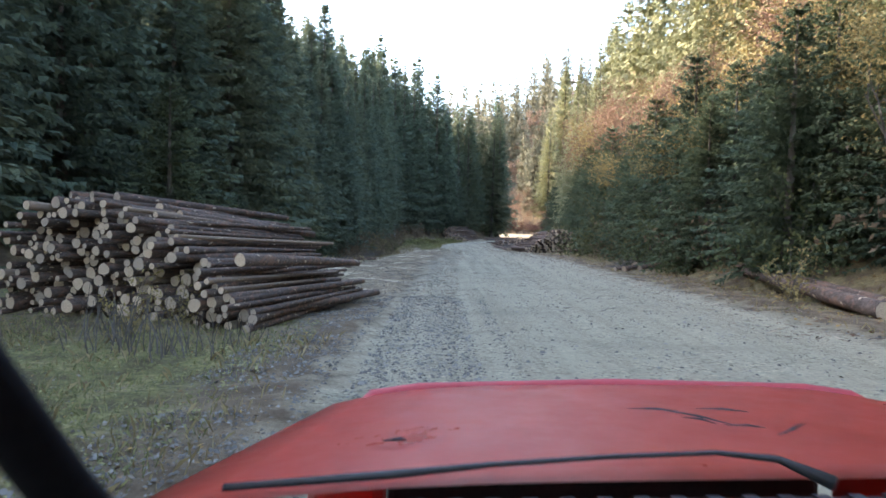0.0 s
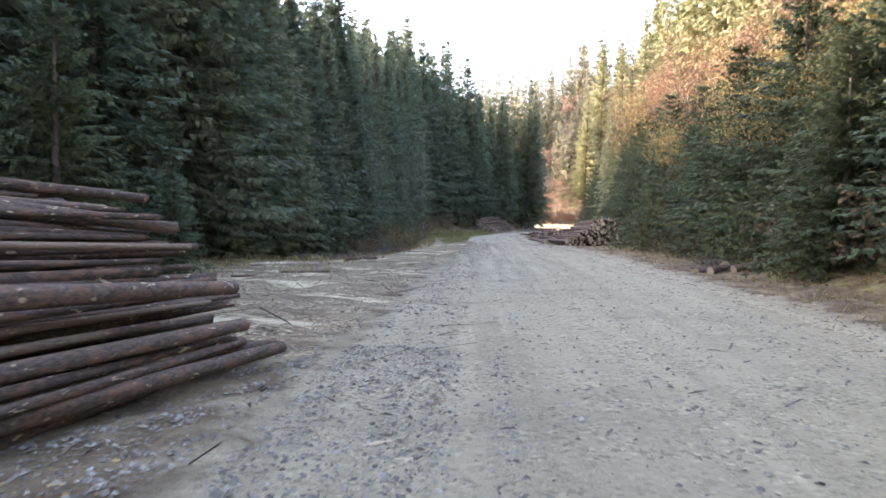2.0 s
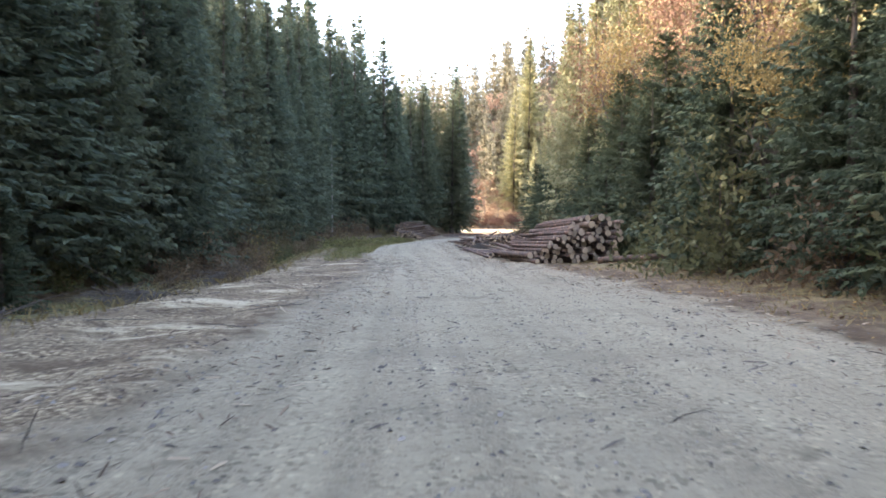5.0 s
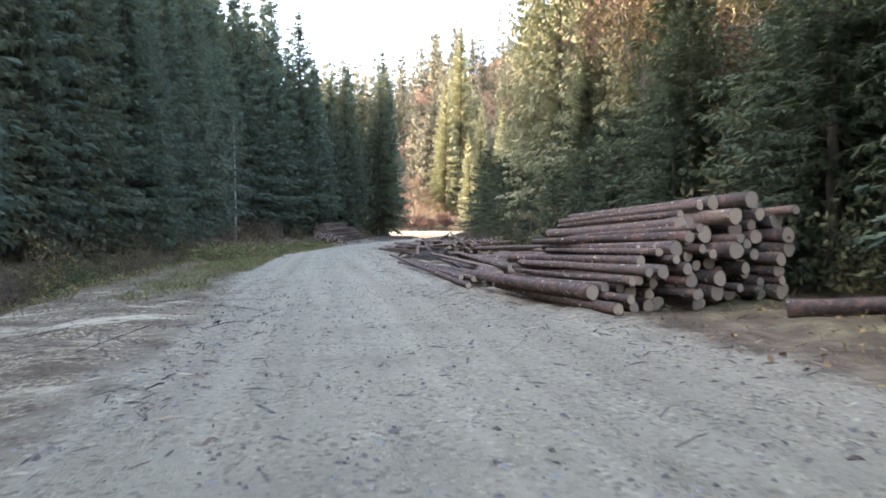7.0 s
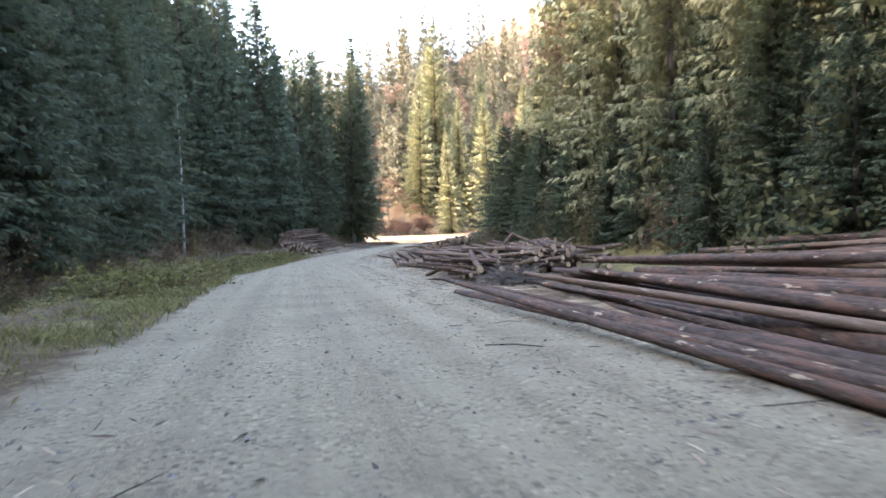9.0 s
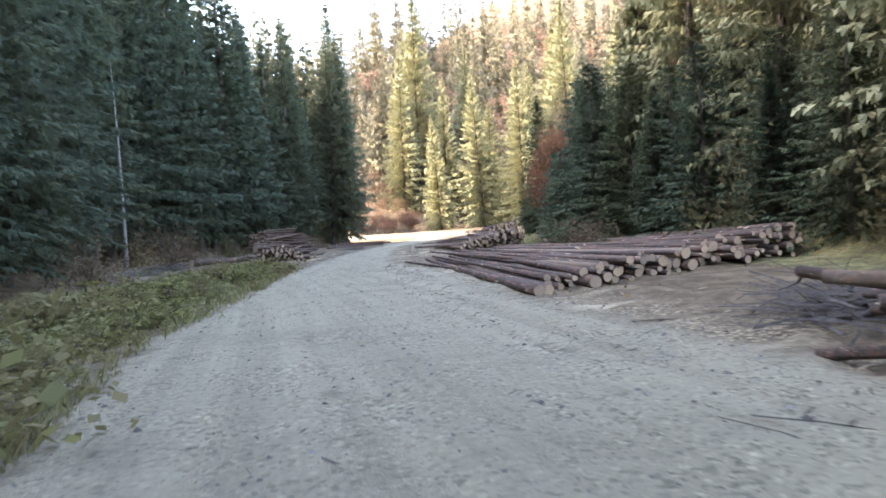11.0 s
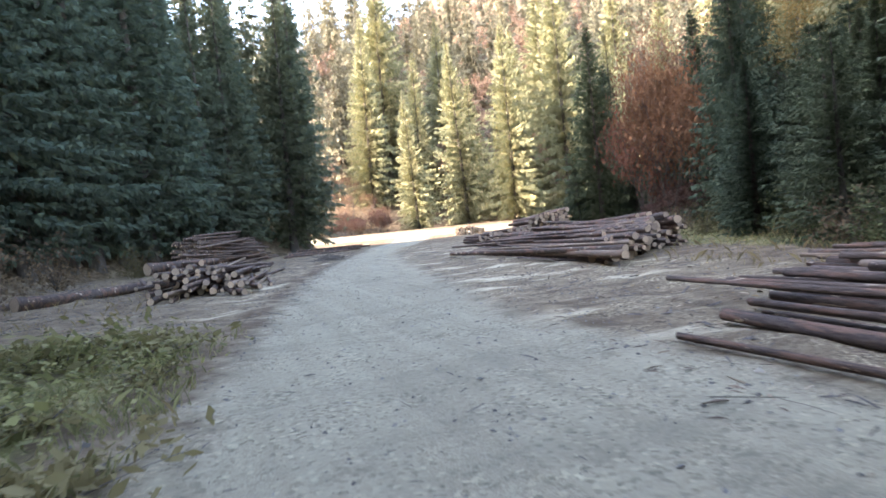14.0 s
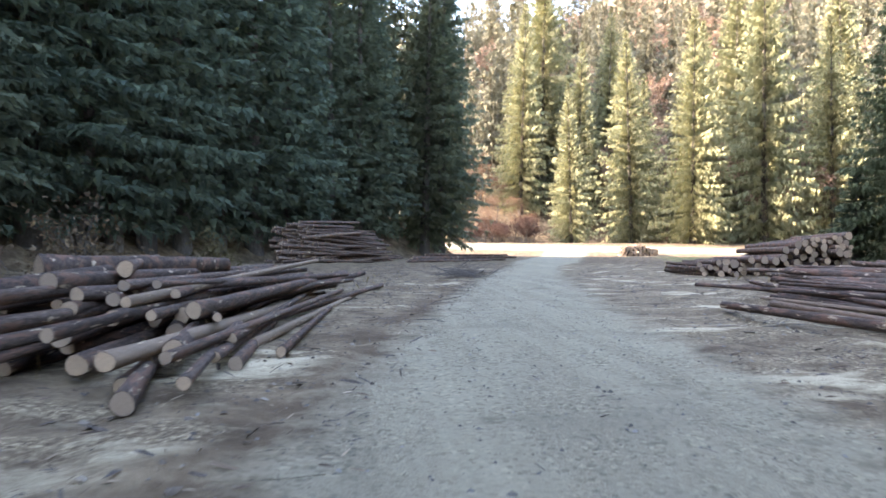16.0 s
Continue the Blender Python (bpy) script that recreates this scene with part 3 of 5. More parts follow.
# right wood: mixed, with shrubs in front
for row, (deep, gap) in enumerate([(1.8, 3.4), (5, 3.6), (9.5, 4.4), (15, 5), (22, 6), (30, 8)]):
    y = -1.0
    while y < (176 if row < 2 else 202):
        x = WOOD_R(y) + deep + rng.uniform(-1.2, 1.2)
        top = (rng.uniform(3.8, 6.6) if row == 0 else rng.uniform(13, 21) if row == 1 else rng.uniform(23, 32)) * (1.1 if y > 95 else 1.0)
        pick = rng.random()
        if row and pick < (0.3 if y < 95 else 0.12):
            plant(rng.choice(rust_beech), x, y, top * 0.6 / 11, "mixed forest edge")
        elif 0.3 < pick < 0.36:
            plant(rng.choice(gold_beech), x, y, min(13, top) * 0.75 / 9, "mixed forest edge")
        elif row >= 2 or y < 8:
            deep_right.append((x, y, top))
        else:
            kind = rng.choice(young_spruce if row == 0 else edge_spruce)
            plant(kind, x, y, top / (4 if row == 0 else 20), "mixed forest edge", lean=0.02, squash=rng.uniform(0.9, 1.2) * (1.0 if row == 0 else 1.15))
        y += gap * rng.uniform(0.75, 1.3)


def deep_wood(name, spots, seed, mat, label, whorls, per, twigs, spray):
    """Trees behind the forest edge, too many and too hidden to tell apart."""
    r = np.random.default_rng(seed)
    protos = [spruce_crown(np.random.default_rng(seed + k), 24, 3.3, whorls, per, twigs, 0.10, 0.08, spray, 1.5) for k in range(4)]
    vs, fs, n = [], [], 0
    for x, y, top in spots:
        v, f = protos[r.integers(4)]
        sc, a = top / 24, r.uniform(0, 6.28)
        w = v * (sc * r.uniform(0.95, 1.25), sc * 1.1, sc)
        vs.append(np.stack([w[:, 0] * math.cos(a) - w[:, 1] * math.sin(a) + x, w[:, 0] * math.sin(a) + w[:, 1] * math.cos(a) + y, w[:, 2] + z_at(x, y)], 1))
        fs.append(f + n)
        n += len(w)
        sv, sf = stem(top * 0.95, 0.012 * top, 5, 2)
        sv = np.array(sv) + (x, y, z_at(x, y))
        sf = np.array(sf)
        vs.append(sv)
        fs.append(np.concatenate([sf[:, :3], sf[:, [0, 2, 3]]]) + n)
        n += len(sv)
    tagged(new(name, mesh_np(name, np.concatenate(vs), np.concatenate(fs), [mat])), label, "woods", kind="stuff")


deep_wood("spruce_wood", deep_left, 300, NEEDLE, "dense shaded spruce wood on the steep slope", 44, 8, 3, 0.80)
deep_wood("sunlit_spruce_wood", deep_right, 320, SUNLIT_NEEDLE, "tall spruces with sunlit yellow-green tops on the slope", 42, 8, 8, 0.68)

# beeches that show between the spruces of the right wood
for x, y, k, kind in [(14.9, 44.5, 1.15, rust_beech[0]), (15.4, 52.8, 1.25, rust_beech[1]), (16.2, 60.4, 1.3, rust_beech[0]), (15.6, 66.6, 1.3, gold_beech[1]), (16.8, 70.2, 1.35, rust_beech[1]), (14.6, 37.6, 1.1, rust_beech[0])]:
    plant(kind, x, y, k, "mixed forest edge", "tall beech with thinning brown leaves among the spruces", squash=0.8)

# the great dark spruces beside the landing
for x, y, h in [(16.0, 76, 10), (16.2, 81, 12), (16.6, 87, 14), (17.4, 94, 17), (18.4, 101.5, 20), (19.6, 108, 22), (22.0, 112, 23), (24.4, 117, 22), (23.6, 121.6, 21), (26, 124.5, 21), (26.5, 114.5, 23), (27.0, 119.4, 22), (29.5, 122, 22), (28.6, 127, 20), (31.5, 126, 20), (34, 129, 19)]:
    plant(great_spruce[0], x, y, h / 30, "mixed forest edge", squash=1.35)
for x, y, h in [(17.0, 72, 24), (17.2, 78, 26), (17.3, 83, 27), (18.4, 89, 29), (20.0, 96, 30), (21.6, 103, 31), (24.5, 108, 31), (28.0, 112.0, 30), (31.0, 117, 30), (32, 122, 29), (22.5, 93, 31), (23.5, 100, 33)]:
    plant(rng.choice(edge_spruce), x, y, h / 20, "mixed forest edge", squash=0.75)

# verge shrubs
for x, y, s, kind in [(9.9, 26, 1.0, green_bush[0]), (10.3, 30, 1.3, green_bush[1]), (11.0, 36, 1.5, green_bush[0]), (11.6, 42, 1.4, rust_bush[0]), (11.4, 47, 1.5, green_bush[1]), (12.6, 51, 1.3, green_bush[0]),
                      (13.2, 60, 1.4, green_bush[1]), (14.2, 66, 1.3, green_bush[0]), (14.8, 73, 1.5, green_bush[1]), (15.6, 80, 1.4, rust_bush[1]), (16.4, 88, 1.3, green_bush[0]), (17.4, 95, 1.2, green_bush[1]), (8.8, 16, 0.8, yellow_bush[0]),
                      (10.6, 19, 1.1, green_bush[1]), (12.0, 33, 1.9, gold_beech[0]), (12.6, 29, 0.8, gold_beech[1]), (11.6, 16.2, 0.8, gold_beech[0]), (12.8, 18.0, 0.8, gold_beech[1]), (12.6, 46, 0.8, gold_beech[1])]:
    plant(kind, x, y, s if kind not in gold_beech else 0.7, "verge shrubs")
for x, y, s, kind in [(-6.4, 69, 1.2, yellow_bush[0]), (-6.0, 69.6, 0.8, green_bush[0]), (-7.2, 70, 1.5, yellow_bush[0]), (-8.5, 62, 1.0, rust_bush[0]), (-10, 78, 1.1, rust_bush[1]), (-9.5, 90, 1.2, rust_bush[0]), (-8.5, 104, 1.0, rust_bush[1]), (-8, 118, 1.2, rust_bush[0]), (-5.5, 133, 1.3, rust_bush[1]), (-8.8, 140, 1.7, yellow_bush[0]),
                      (-10.5, 146, 1.8, rust_bush[0]), (-6, 150, 1.4, rust_bush[1]), (-2, 160, 1.3, green_bush[0]), (-10.8, 52, 1.0, green_bush[1]), (-10, 44, 0.8, green_bush[0]), (24, 120, 1.1, green_bush[0]), (29, 126, 1.3, rust_bush[0]), (33, 131, 1.2, green_bush[1])]:
    plant(kind, x, y, s, "ditch shrubs")
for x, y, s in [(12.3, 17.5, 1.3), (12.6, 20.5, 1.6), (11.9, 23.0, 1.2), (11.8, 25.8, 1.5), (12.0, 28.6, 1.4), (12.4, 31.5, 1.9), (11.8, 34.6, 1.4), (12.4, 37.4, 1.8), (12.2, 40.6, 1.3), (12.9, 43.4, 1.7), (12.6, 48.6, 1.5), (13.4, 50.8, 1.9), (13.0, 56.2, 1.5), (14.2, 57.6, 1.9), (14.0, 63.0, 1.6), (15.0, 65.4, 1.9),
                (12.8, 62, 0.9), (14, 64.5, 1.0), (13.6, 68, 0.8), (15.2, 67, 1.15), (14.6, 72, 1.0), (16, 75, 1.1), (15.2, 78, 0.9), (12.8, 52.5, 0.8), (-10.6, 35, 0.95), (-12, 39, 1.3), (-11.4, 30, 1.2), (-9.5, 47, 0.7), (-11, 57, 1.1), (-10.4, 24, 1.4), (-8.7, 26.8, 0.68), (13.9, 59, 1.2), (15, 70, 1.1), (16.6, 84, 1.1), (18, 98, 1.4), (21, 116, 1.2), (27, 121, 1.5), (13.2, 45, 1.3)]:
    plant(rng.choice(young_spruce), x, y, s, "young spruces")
for x, y, k in [(33.6, 139.5, 1.15), (35.4, 138.6, 1.35), (37.2, 140, 1.2), (34.8, 142, 1.4)]:
    plant(rng.choice(rust_beech), x, y, k, "mixed forest edge", "red-leaved beech at the edge of the meadow", squash=0.55)
for x, y, k in [(33.2, 138.2, 0.8), (36.2, 138.0, 0.9), (38.2, 139.4, 0.8)]:
    plant(thicket[0], x, y, k, "beech thicket")

for x, y, k, wide in [(29.8, 133.8, 1.25, 0.46), (31.7, 135.2, 1.05, 1.0), (30.8, 137.4, 0.85, 1.1)]:
    plant(red_beech[0], x, y, k, "mixed forest edge", squash=wide)
for x, y, k in [(30.2, 133.0, 0.8), (31.4, 133.8, 0.9), (28.9, 134.2, 0.55)]:
    plant(thicket[0], x, y, k, "beech thicket")
for x, y, h in [(32.6, 130.0, 15), (29.2, 127.6, 14), (35.1, 148.6, 17), (35.4, 136.8, 14), (38.0, 134.0, 16), (37.6, 150.2, 14)]:
    plant(dark_spruce[0], x, y, h / 15, "mixed forest edge")
for x, y, h in [(34, 150.5, 17), (37.5, 147, 19), (41, 149, 20), (45, 152, 22), (40, 143, 18)]:
    plant(great_spruce[0], x, y, h / 30, "mixed forest edge", squash=1.75)
for x, y, s, kind in [(11.5, 12, 1.1, green_bush[0]), (12.5, 15, 1.3, rust_bush[0]), (12.0, 21, 1.3, green_bush[1]), (10.8, 23.5, 0.9, rust_bush[1]), (13, 24.5, 1.5, green_bush[0]), (12.2, 9, 1.2, green_bush[1]), (11.3, 27.5, 1.2, rust_bush[0]), (12.2, 39, 1.4, green_bush[1]), (12.8, 54.5, 1.1, green_bush[0])]:
    plant(kind, x, y, s, "verge shrubs")
# weeds on the bank at the road's edge, shrubs under the great spruces
wr = random.Random(77)
for k in range(105):
    y = 79 + 36 * wr.random()
    x = ROAD_L(y) - 0.25 - 4.6 * wr.random() ** 1.2 * min(1, 0.35 + (y - 78) / 14)
    plant(wr.choice(weed_clump), x, y, wr.uniform(0.8, 2.0) * (1.2 if x < ROAD_L(y) - 1.5 else 0.75), "weeds on the bank", squash=wr.uniform(0.9, 1.4))
for x, y, s, kind in [(14.6, 99.6, 0.45, green_bush[0]), (15.2, 102.2, 0.6, rust_bush[0]), (15.9, 103.6, 0.7, rust_bush[1]), (15.4, 105.4, 0.5, green_bush[1]), (16.8, 105.8, 0.65, rust_bush[0]), (16.6, 108.8, 0.55, green_bush[0]), (17.9, 110.9, 0.6, yellow_bush[0]), (18.8, 113.2, 0.55, green_bush[1]), (19.8, 114.8, 0.6, rust_bush[1]), (21.2, 117.8, 0.5, green_bush[0]), (22.4, 119.6, 0.5, yellow_bush[0]), (24.2, 125.0, 0.5, green_bush[1]), (26.2, 128.8, 0.5, rust_bush[0])]:
    plant(kind, x, y, s, "verge shrubs", squash=1.2)
for k in range(30):
    x, y = rng.uniform(-9.5, -4.2 - 0.03 * k), 55 + 1.25 * k + rng.uniform(-1, 1)
    plant(rng.choice(rust_bush + green_bush), x, y, rng.uniform(0.35, 0.7), "ditch shrubs", "low dark brush in the ditch")

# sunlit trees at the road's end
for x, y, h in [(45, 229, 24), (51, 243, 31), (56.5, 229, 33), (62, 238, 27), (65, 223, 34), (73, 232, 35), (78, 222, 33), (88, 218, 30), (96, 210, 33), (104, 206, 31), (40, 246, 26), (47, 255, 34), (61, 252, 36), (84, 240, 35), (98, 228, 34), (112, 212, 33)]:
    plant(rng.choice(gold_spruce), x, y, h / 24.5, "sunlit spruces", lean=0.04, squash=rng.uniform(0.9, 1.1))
for x, y, s in [(27, 232, 1.0), (32, 236, 0.9), (37, 238, 0.8), (22, 236, 1.1), (30, 244, 1.2), (20, 246, 1.2), (25, 242, 1.0), (35, 231, 0.5), (40, 236, 0.6), (81, 232, 0.9), (66, 240, 0.8), (24, 229, 0.7), (29, 228, 0.6), (18, 234, 0.8), (34, 242, 1.0), (21, 229, 0.55), (27, 238, 1.0), (14, 240, 1.0)]:
    plant(rng.choice(rust_beech), x, y, s, "sunlit beeches", "rust-red beech thicket in the sun")


for k in range(28):
    plant(thicket[0], 6 + 1.2 * k + rng.uniform(-0.8, 0.8), 230 + rng.uniform(-4, 9) - 0.06 * k, rng.uniform(0.9, 1.8), "beech thicket")


# ---- wooded hillside beyond ----
def hillside():
    r = np.random.default_rng(8)
    protos = [spruce_crown(np.random.default_rng(100 + k), 26, 4.1, 36, 7, 5, 0.03, 0.06, 1.0, 1.6) for k in range(4)]
    sets = {0: ([], []), 1: ([], [])}
    counts = [0, 0]
    spots = []
    for _ in range(3600):
        x, y = r.uniform(-20, 260), r.uniform(205, 470)
        yb = 244 - np.clip(x - 62, 0, 80) * 0.55 - 14 * (x > 74)
        if y < yb or (x < 30 and y < 262) or y > yb + 128:
            continue
        if all((x - a) ** 2 + (y - c) ** 2 > 40 for a, c in spots):
            spots.append((x, y))
    for x, y in spots:
        z = z_at(x, y)
        if r.random() < 0.68:
            v, f = protos[r.integers(4)]
            s, a = r.uniform(0.85, 1.6), r.uniform(0, 6.28)
            w = v * (s * r.uniform(0.85, 1.15), s, s)
            k = 0
        else:
            n = 900
            dirs = r.normal(0, 1, (n, 3))
            dirs /= np.linalg.norm(dirs, axis=1, keepdims=True)
            hub = r.normal(0, 1, (9, 3)) * (2.3, 2.3, 2.6) + (0, 0, 10)
            c = hub[r.integers(0, 9, n)] + dirs * (1.6, 1.6, 1.8) * r.uniform(0.5, 1, (n, 1))
            w = np.stack([c + r.normal(0, 0.26, (n, 3)) for _ in range(3)], 1).reshape(-1, 3)
            f = np.arange(3 * n).reshape(-1, 3)
            a, k = 0.0, 1
        ca, sa = math.cos(a), math.sin(a)
        w = np.stack([w[:, 0] * ca - w[:, 1] * sa + x, w[:, 0] * sa + w[:, 1] * ca + y, w[:, 2] + z], 1)
        sets[k][0].append(w)
        sets[k][1].append(f + counts[k])
        counts[k] += len(w)
    for k, name, mat, label in ((0, "hillside_spruces", HAZY_NEEDLE, "sunlit spruce wood on the far hillside"), (1, "hillside_beeches", PALE, "autumn beeches scattered over the far hillside")):
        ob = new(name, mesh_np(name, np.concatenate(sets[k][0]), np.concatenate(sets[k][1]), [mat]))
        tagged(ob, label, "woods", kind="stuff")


hillside()


# ---- logs ----
def log_mesh(seed, sides=12, rings=10):
    """A log of length 1 along +y and radius 1 at its butt: slightly bent and tapered, with sawn ends."""
    r = random.Random(seed)
    V, F, S = [], [], []
    bx, bz, ph = r.uniform(-0.6, 0.6), r.uniform(-0.25, 0.25), r.uniform(0, 6)
    taper = r.uniform(0.62, 0.82)
    for i in range(rings + 1):
        t = i / rings
        rr = 1 - (1 - taper) * t + (0.10 if i == 0 else 0)
        for k in range(sides):
            a = 6.283 * k / sides
            q = rr * (1 + 0.05 * math.sin(2 * a + ph) + 0.05 * math.sin(3 * a + ph + 4 * t) + r.uniform(-0.05, 0.05))
            V.append((q * math.cos(a) + bx * math.sin(3.1 * t), t, q * math.sin(a) + bz * math.sin(3.1 * t)))
    for i in range(rings):
        for k in range(sides):
            a, c = i * sides + k, i * sides + (k + 1) % sides
            F.append((a, a + sides, c + sides, c))
            S.append(0)
    for i in (0, rings):
        b = len(V)
        cx = bx * math.sin(3.1 * i / rings)
        cz = bz * math.sin(3.1 * i / rings)
        rim = [V[i * sides + k] for k in range(sides)]
        V += [(cx + (x - cx) * 0.93, y, cz + (z - cz) * 0.93) for x, y, z in rim]
        F.append(tuple(b + k for k in range(sides)) if i == 0 else tuple(b + sides - 1 - k for k in range(sides)))
        S.append(1)
        for k in range(sides):
            q = (b + k, i * sides + k, i * sides + (k + 1) % sides, b + (k + 1) % sides)
            F.append(q if i == 0 else q[::-1])
            S.append(0)
    me = mesh_of("log", V, F, [BARK, CUT], S)
    me.polygons.foreach_set("use_smooth", [s == 0 for s in S])
    return me


LOGS = [log_mesh(200 + k) for k in range(16)]


def put_log(parent, origin, x, y, z, heading, length, radius, tilt=0.0, r=random, name="log"):
    """heading: radians from +y to the right; x, y, z in the world, at the butt's middle."""
    m = Matrix.LocRotScale((x - origin[0], y - origin[1], z - origin[2]), Euler((tilt, 0, -heading)), (radius, length, radius))
    return child(name, r.choice(LOGS), parent, m)


def log_pile(seed, corner, face, heading, profile, length, radii, label, stagger=0.5, spread=0.03, loose=0.0, category="log pile", fan=0.0, droop=0.02):
    """Logs laid side by side in courses. corner: where the row of butts begins; face: the way along the butts (radians from +x);
    heading: the way the logs run (radians from +y to the right); profile: (metres along the face, height of the pile)."""
    r = random.Random(seed)
    root = new("log_pile")
    o = (corner[0], corner[1], 0.0)
    root.location = o
    tagged(root, label, category, "log piles")
    width = profile[-1][0]
    top = line(profile)
    cells = int(width / 0.1) + 2
    floor = [0.0] * cells
    tries = 0
    while tries < 4000:
        tries += 1
        rad = radii[0] + (radii[1] - radii[0]) * r.random() ** 1.5
        u = None
        best = 1e9
        for _ in range(10):
            c = r.uniform(rad, max(rad, width - rad))
            i0, i1 = int((c - rad * 0.8) / 0.1), int((c + rad * 0.8) / 0.1)
            zf = max(floor[max(0, i0):min(cells, i1 + 1)] or [0])
            if zf + 2 * rad < top(c) + rad * 0.6 and zf < best:
                best, u = zf, c
        if u is None:
            if tries > 1500 or best > 1e8 and tries > 400 and r.random() < 0.02:
                break
            continue
        i0, i1 = int((u - rad * 0.8) / 0.1), int((u + rad * 0.8) / 0.1)
        for i in range(max(0, i0), min(cells, i1 + 1)):
            floor[i] = best + 2 * rad * 0.9
        back = r.uniform(-stagger, stagger)
        L = length * r.uniform(0.85, 1.08)
        h = heading + r.gauss(0, spread) + fan * (u / width - 0.5)
        x = corner[0] + math.cos(face) * u + math.sin(heading) * back
        y = corner[1] + math.sin(face) * u + math.cos(heading) * back
        z = z_at(x, y) + best + rad * 0.95
        put_log(root, o, x, y, z, h, L, rad, -min(0.06, best * droop) + r.gauss(0, loose), r)
    return root


A = math.atan2
first_pile = log_pile(1, (-8.4, 12.2), A(-2.1, 5.2), 0.27, [(0, 1.5), (0.8, 1.95), (2.2, 2.15), (3.4, 1.95), (4.4, 1.3), (5.2, 0.75), (5.9, 0.3)], 5.2, (0.045, 0.115), "tall stack of sawn spruce logs with bark, beside the road", 0.45, 0.05, 0.012)
log_pile(2, (7.15, 54.7), A(0.9, 3.9), -0.16, [(0, 0.35), (0.7, 0.8), (1.5, 1.2), (2.5, 1.9), (3.5, 2.05), (4.3, 1.6)], 4.9, (0.075, 0.155), "stack of brown spruce logs with pale sawn ends on the verge", 0.55, 0.045, 0.008)
log_pile(3, (7.0, 78.6), A(0.5, 4.5), -0.1, [(0, 0.45), (1.5, 0.8), (3, 0.95), (4.6, 0.7)], 3.0, (0.045, 0.11), "jumbled heap of thin spruce logs and tops", 1.3, 0.5, 0.10)
log_pile(4, (6.25, 61.5), A(-0.9, 7.5), 0.045, [(0, 0.3), (1.5, 0.55), (4, 0.85), (7.6, 1.2)], 14.5, (0.07, 0.15), "long peeled and barked spruce stems laid beside the road", 0.9, 0.085, 0.012, droop=0.045)
log_pile(5, (6.95, 90.0), A(2.2, 9.0), 0.135, [(0, 0.24), (1, 0.34), (3, 0.5), (6, 0.65), (9.5, 0.95)], 19.6, (0.055, 0.135), "long spruce stems heaped with their butts to the road", 0.7, 0.04, 0.005, droop=0.045)
log_pile(6, (14.3, 118.6), A(6.0, 7.5), 0.19, [(0, 0.4), (1.5, 0.8), (4, 1.0), (8, 1.35), (9.4, 1.0)], 15.0, (0.06, 0.16), "heap of dark spruce logs on the landing", 1.8, 0.09, 0.014, droop=0.035)
log_pile(8, (22.8, 147.6), A(-0.3, 8.0), 0.12, [(0, 0.5), (2, 0.95), (4, 1.0), (5, 1.6), (8.5, 2.0)], 4.5, (0.11, 0.22), "stack of pale sawn log ends at the meadow", 0.5, 0.05)
fan_pile = log_pile(9, (1.1, 127.4), A(-0.7, 4.2), 0.09, [(0, 0.6), (0.8, 1.1), (1.9, 1.2), (2.9, 0.75), (4.2, 0.25)], 12.5, (0.065, 0.13), "fan of long spruce stems lying on dirt", 1.9, 0.13, 0.018, fan=-0.28)
log_pile(10, (0.4, 168.5), A(2.4, 5.0), 0.85, [(0, 2.6), (1.5, 3.3), (3.5, 2.6), (5.4, 0.8)], 6.0, (0.08, 0.16), "stack of spruce logs in front of the dark wood", 1.2, 0.16, 0.05)
log_pile(11, (11.0, 170.5), A(3.0, 3.0), 0.95, [(0, 0.4), (3, 0.7)], 9.0, (0.10, 0.16), "low row of spruce logs by the bend", 0.8, 0.12)
log_pile(12, (40, 196), A(-0.5, 5.0), 0.3, [(0, 0.9), (2.5, 1.6), (5, 0.8)], 5.0, (0.12, 0.2), "small log heap at the road's end", 0.4, 0.06)


for x, y, z, h, L, rad, tilt in [(-5.3, 11.8, 1.98, 0.46, 4.6, 0.10, -0.10), (-5.0, 12.0, 1.86, 0.40, 4.4, 0.09, -0.08), (-7.0, 12.6, 2.24, 0.56, 4.7, 0.08, -0.06), (-7.6, 12.9, 2.25, 0.66, 5.0, 0.08, -0.05), (-6.3, 12.2, 2.2, 0.42, 5.2, 0.09, -0.05), (-3.4, 10.6, 1.10, 0.34, 4.3, 0.11, -0.05)]:
    put_log(first_pile, first_pile.location, x, y, z, h, L, rad, tilt, rng)  # askew on top of the stack
for x, y, z, h, L, rad in [(1.1, 130.8, 1.10, 0.85, 3.6, 0.24)]:
    put_log(fan_pile, fan_pile.location, x, y, z, h, L, rad, 0.0, rng)  # a thick trunk across the fan


def single_logs(label, rows):
    for x, y, h, L, rad in rows:
        root = new("loose_log")
        root.location = (x, y, 0)
        tagged(root, label, "log", "loose logs")
        z0, z1 = z_at(x, y), z_at(x + math.sin(h) * L, y + math.cos(h) * L)
        put_log(root, (x, y, 0), x, y, z0 + rad * 0.85, h, L, rad, math.atan2(z1 - z0, L), rng)


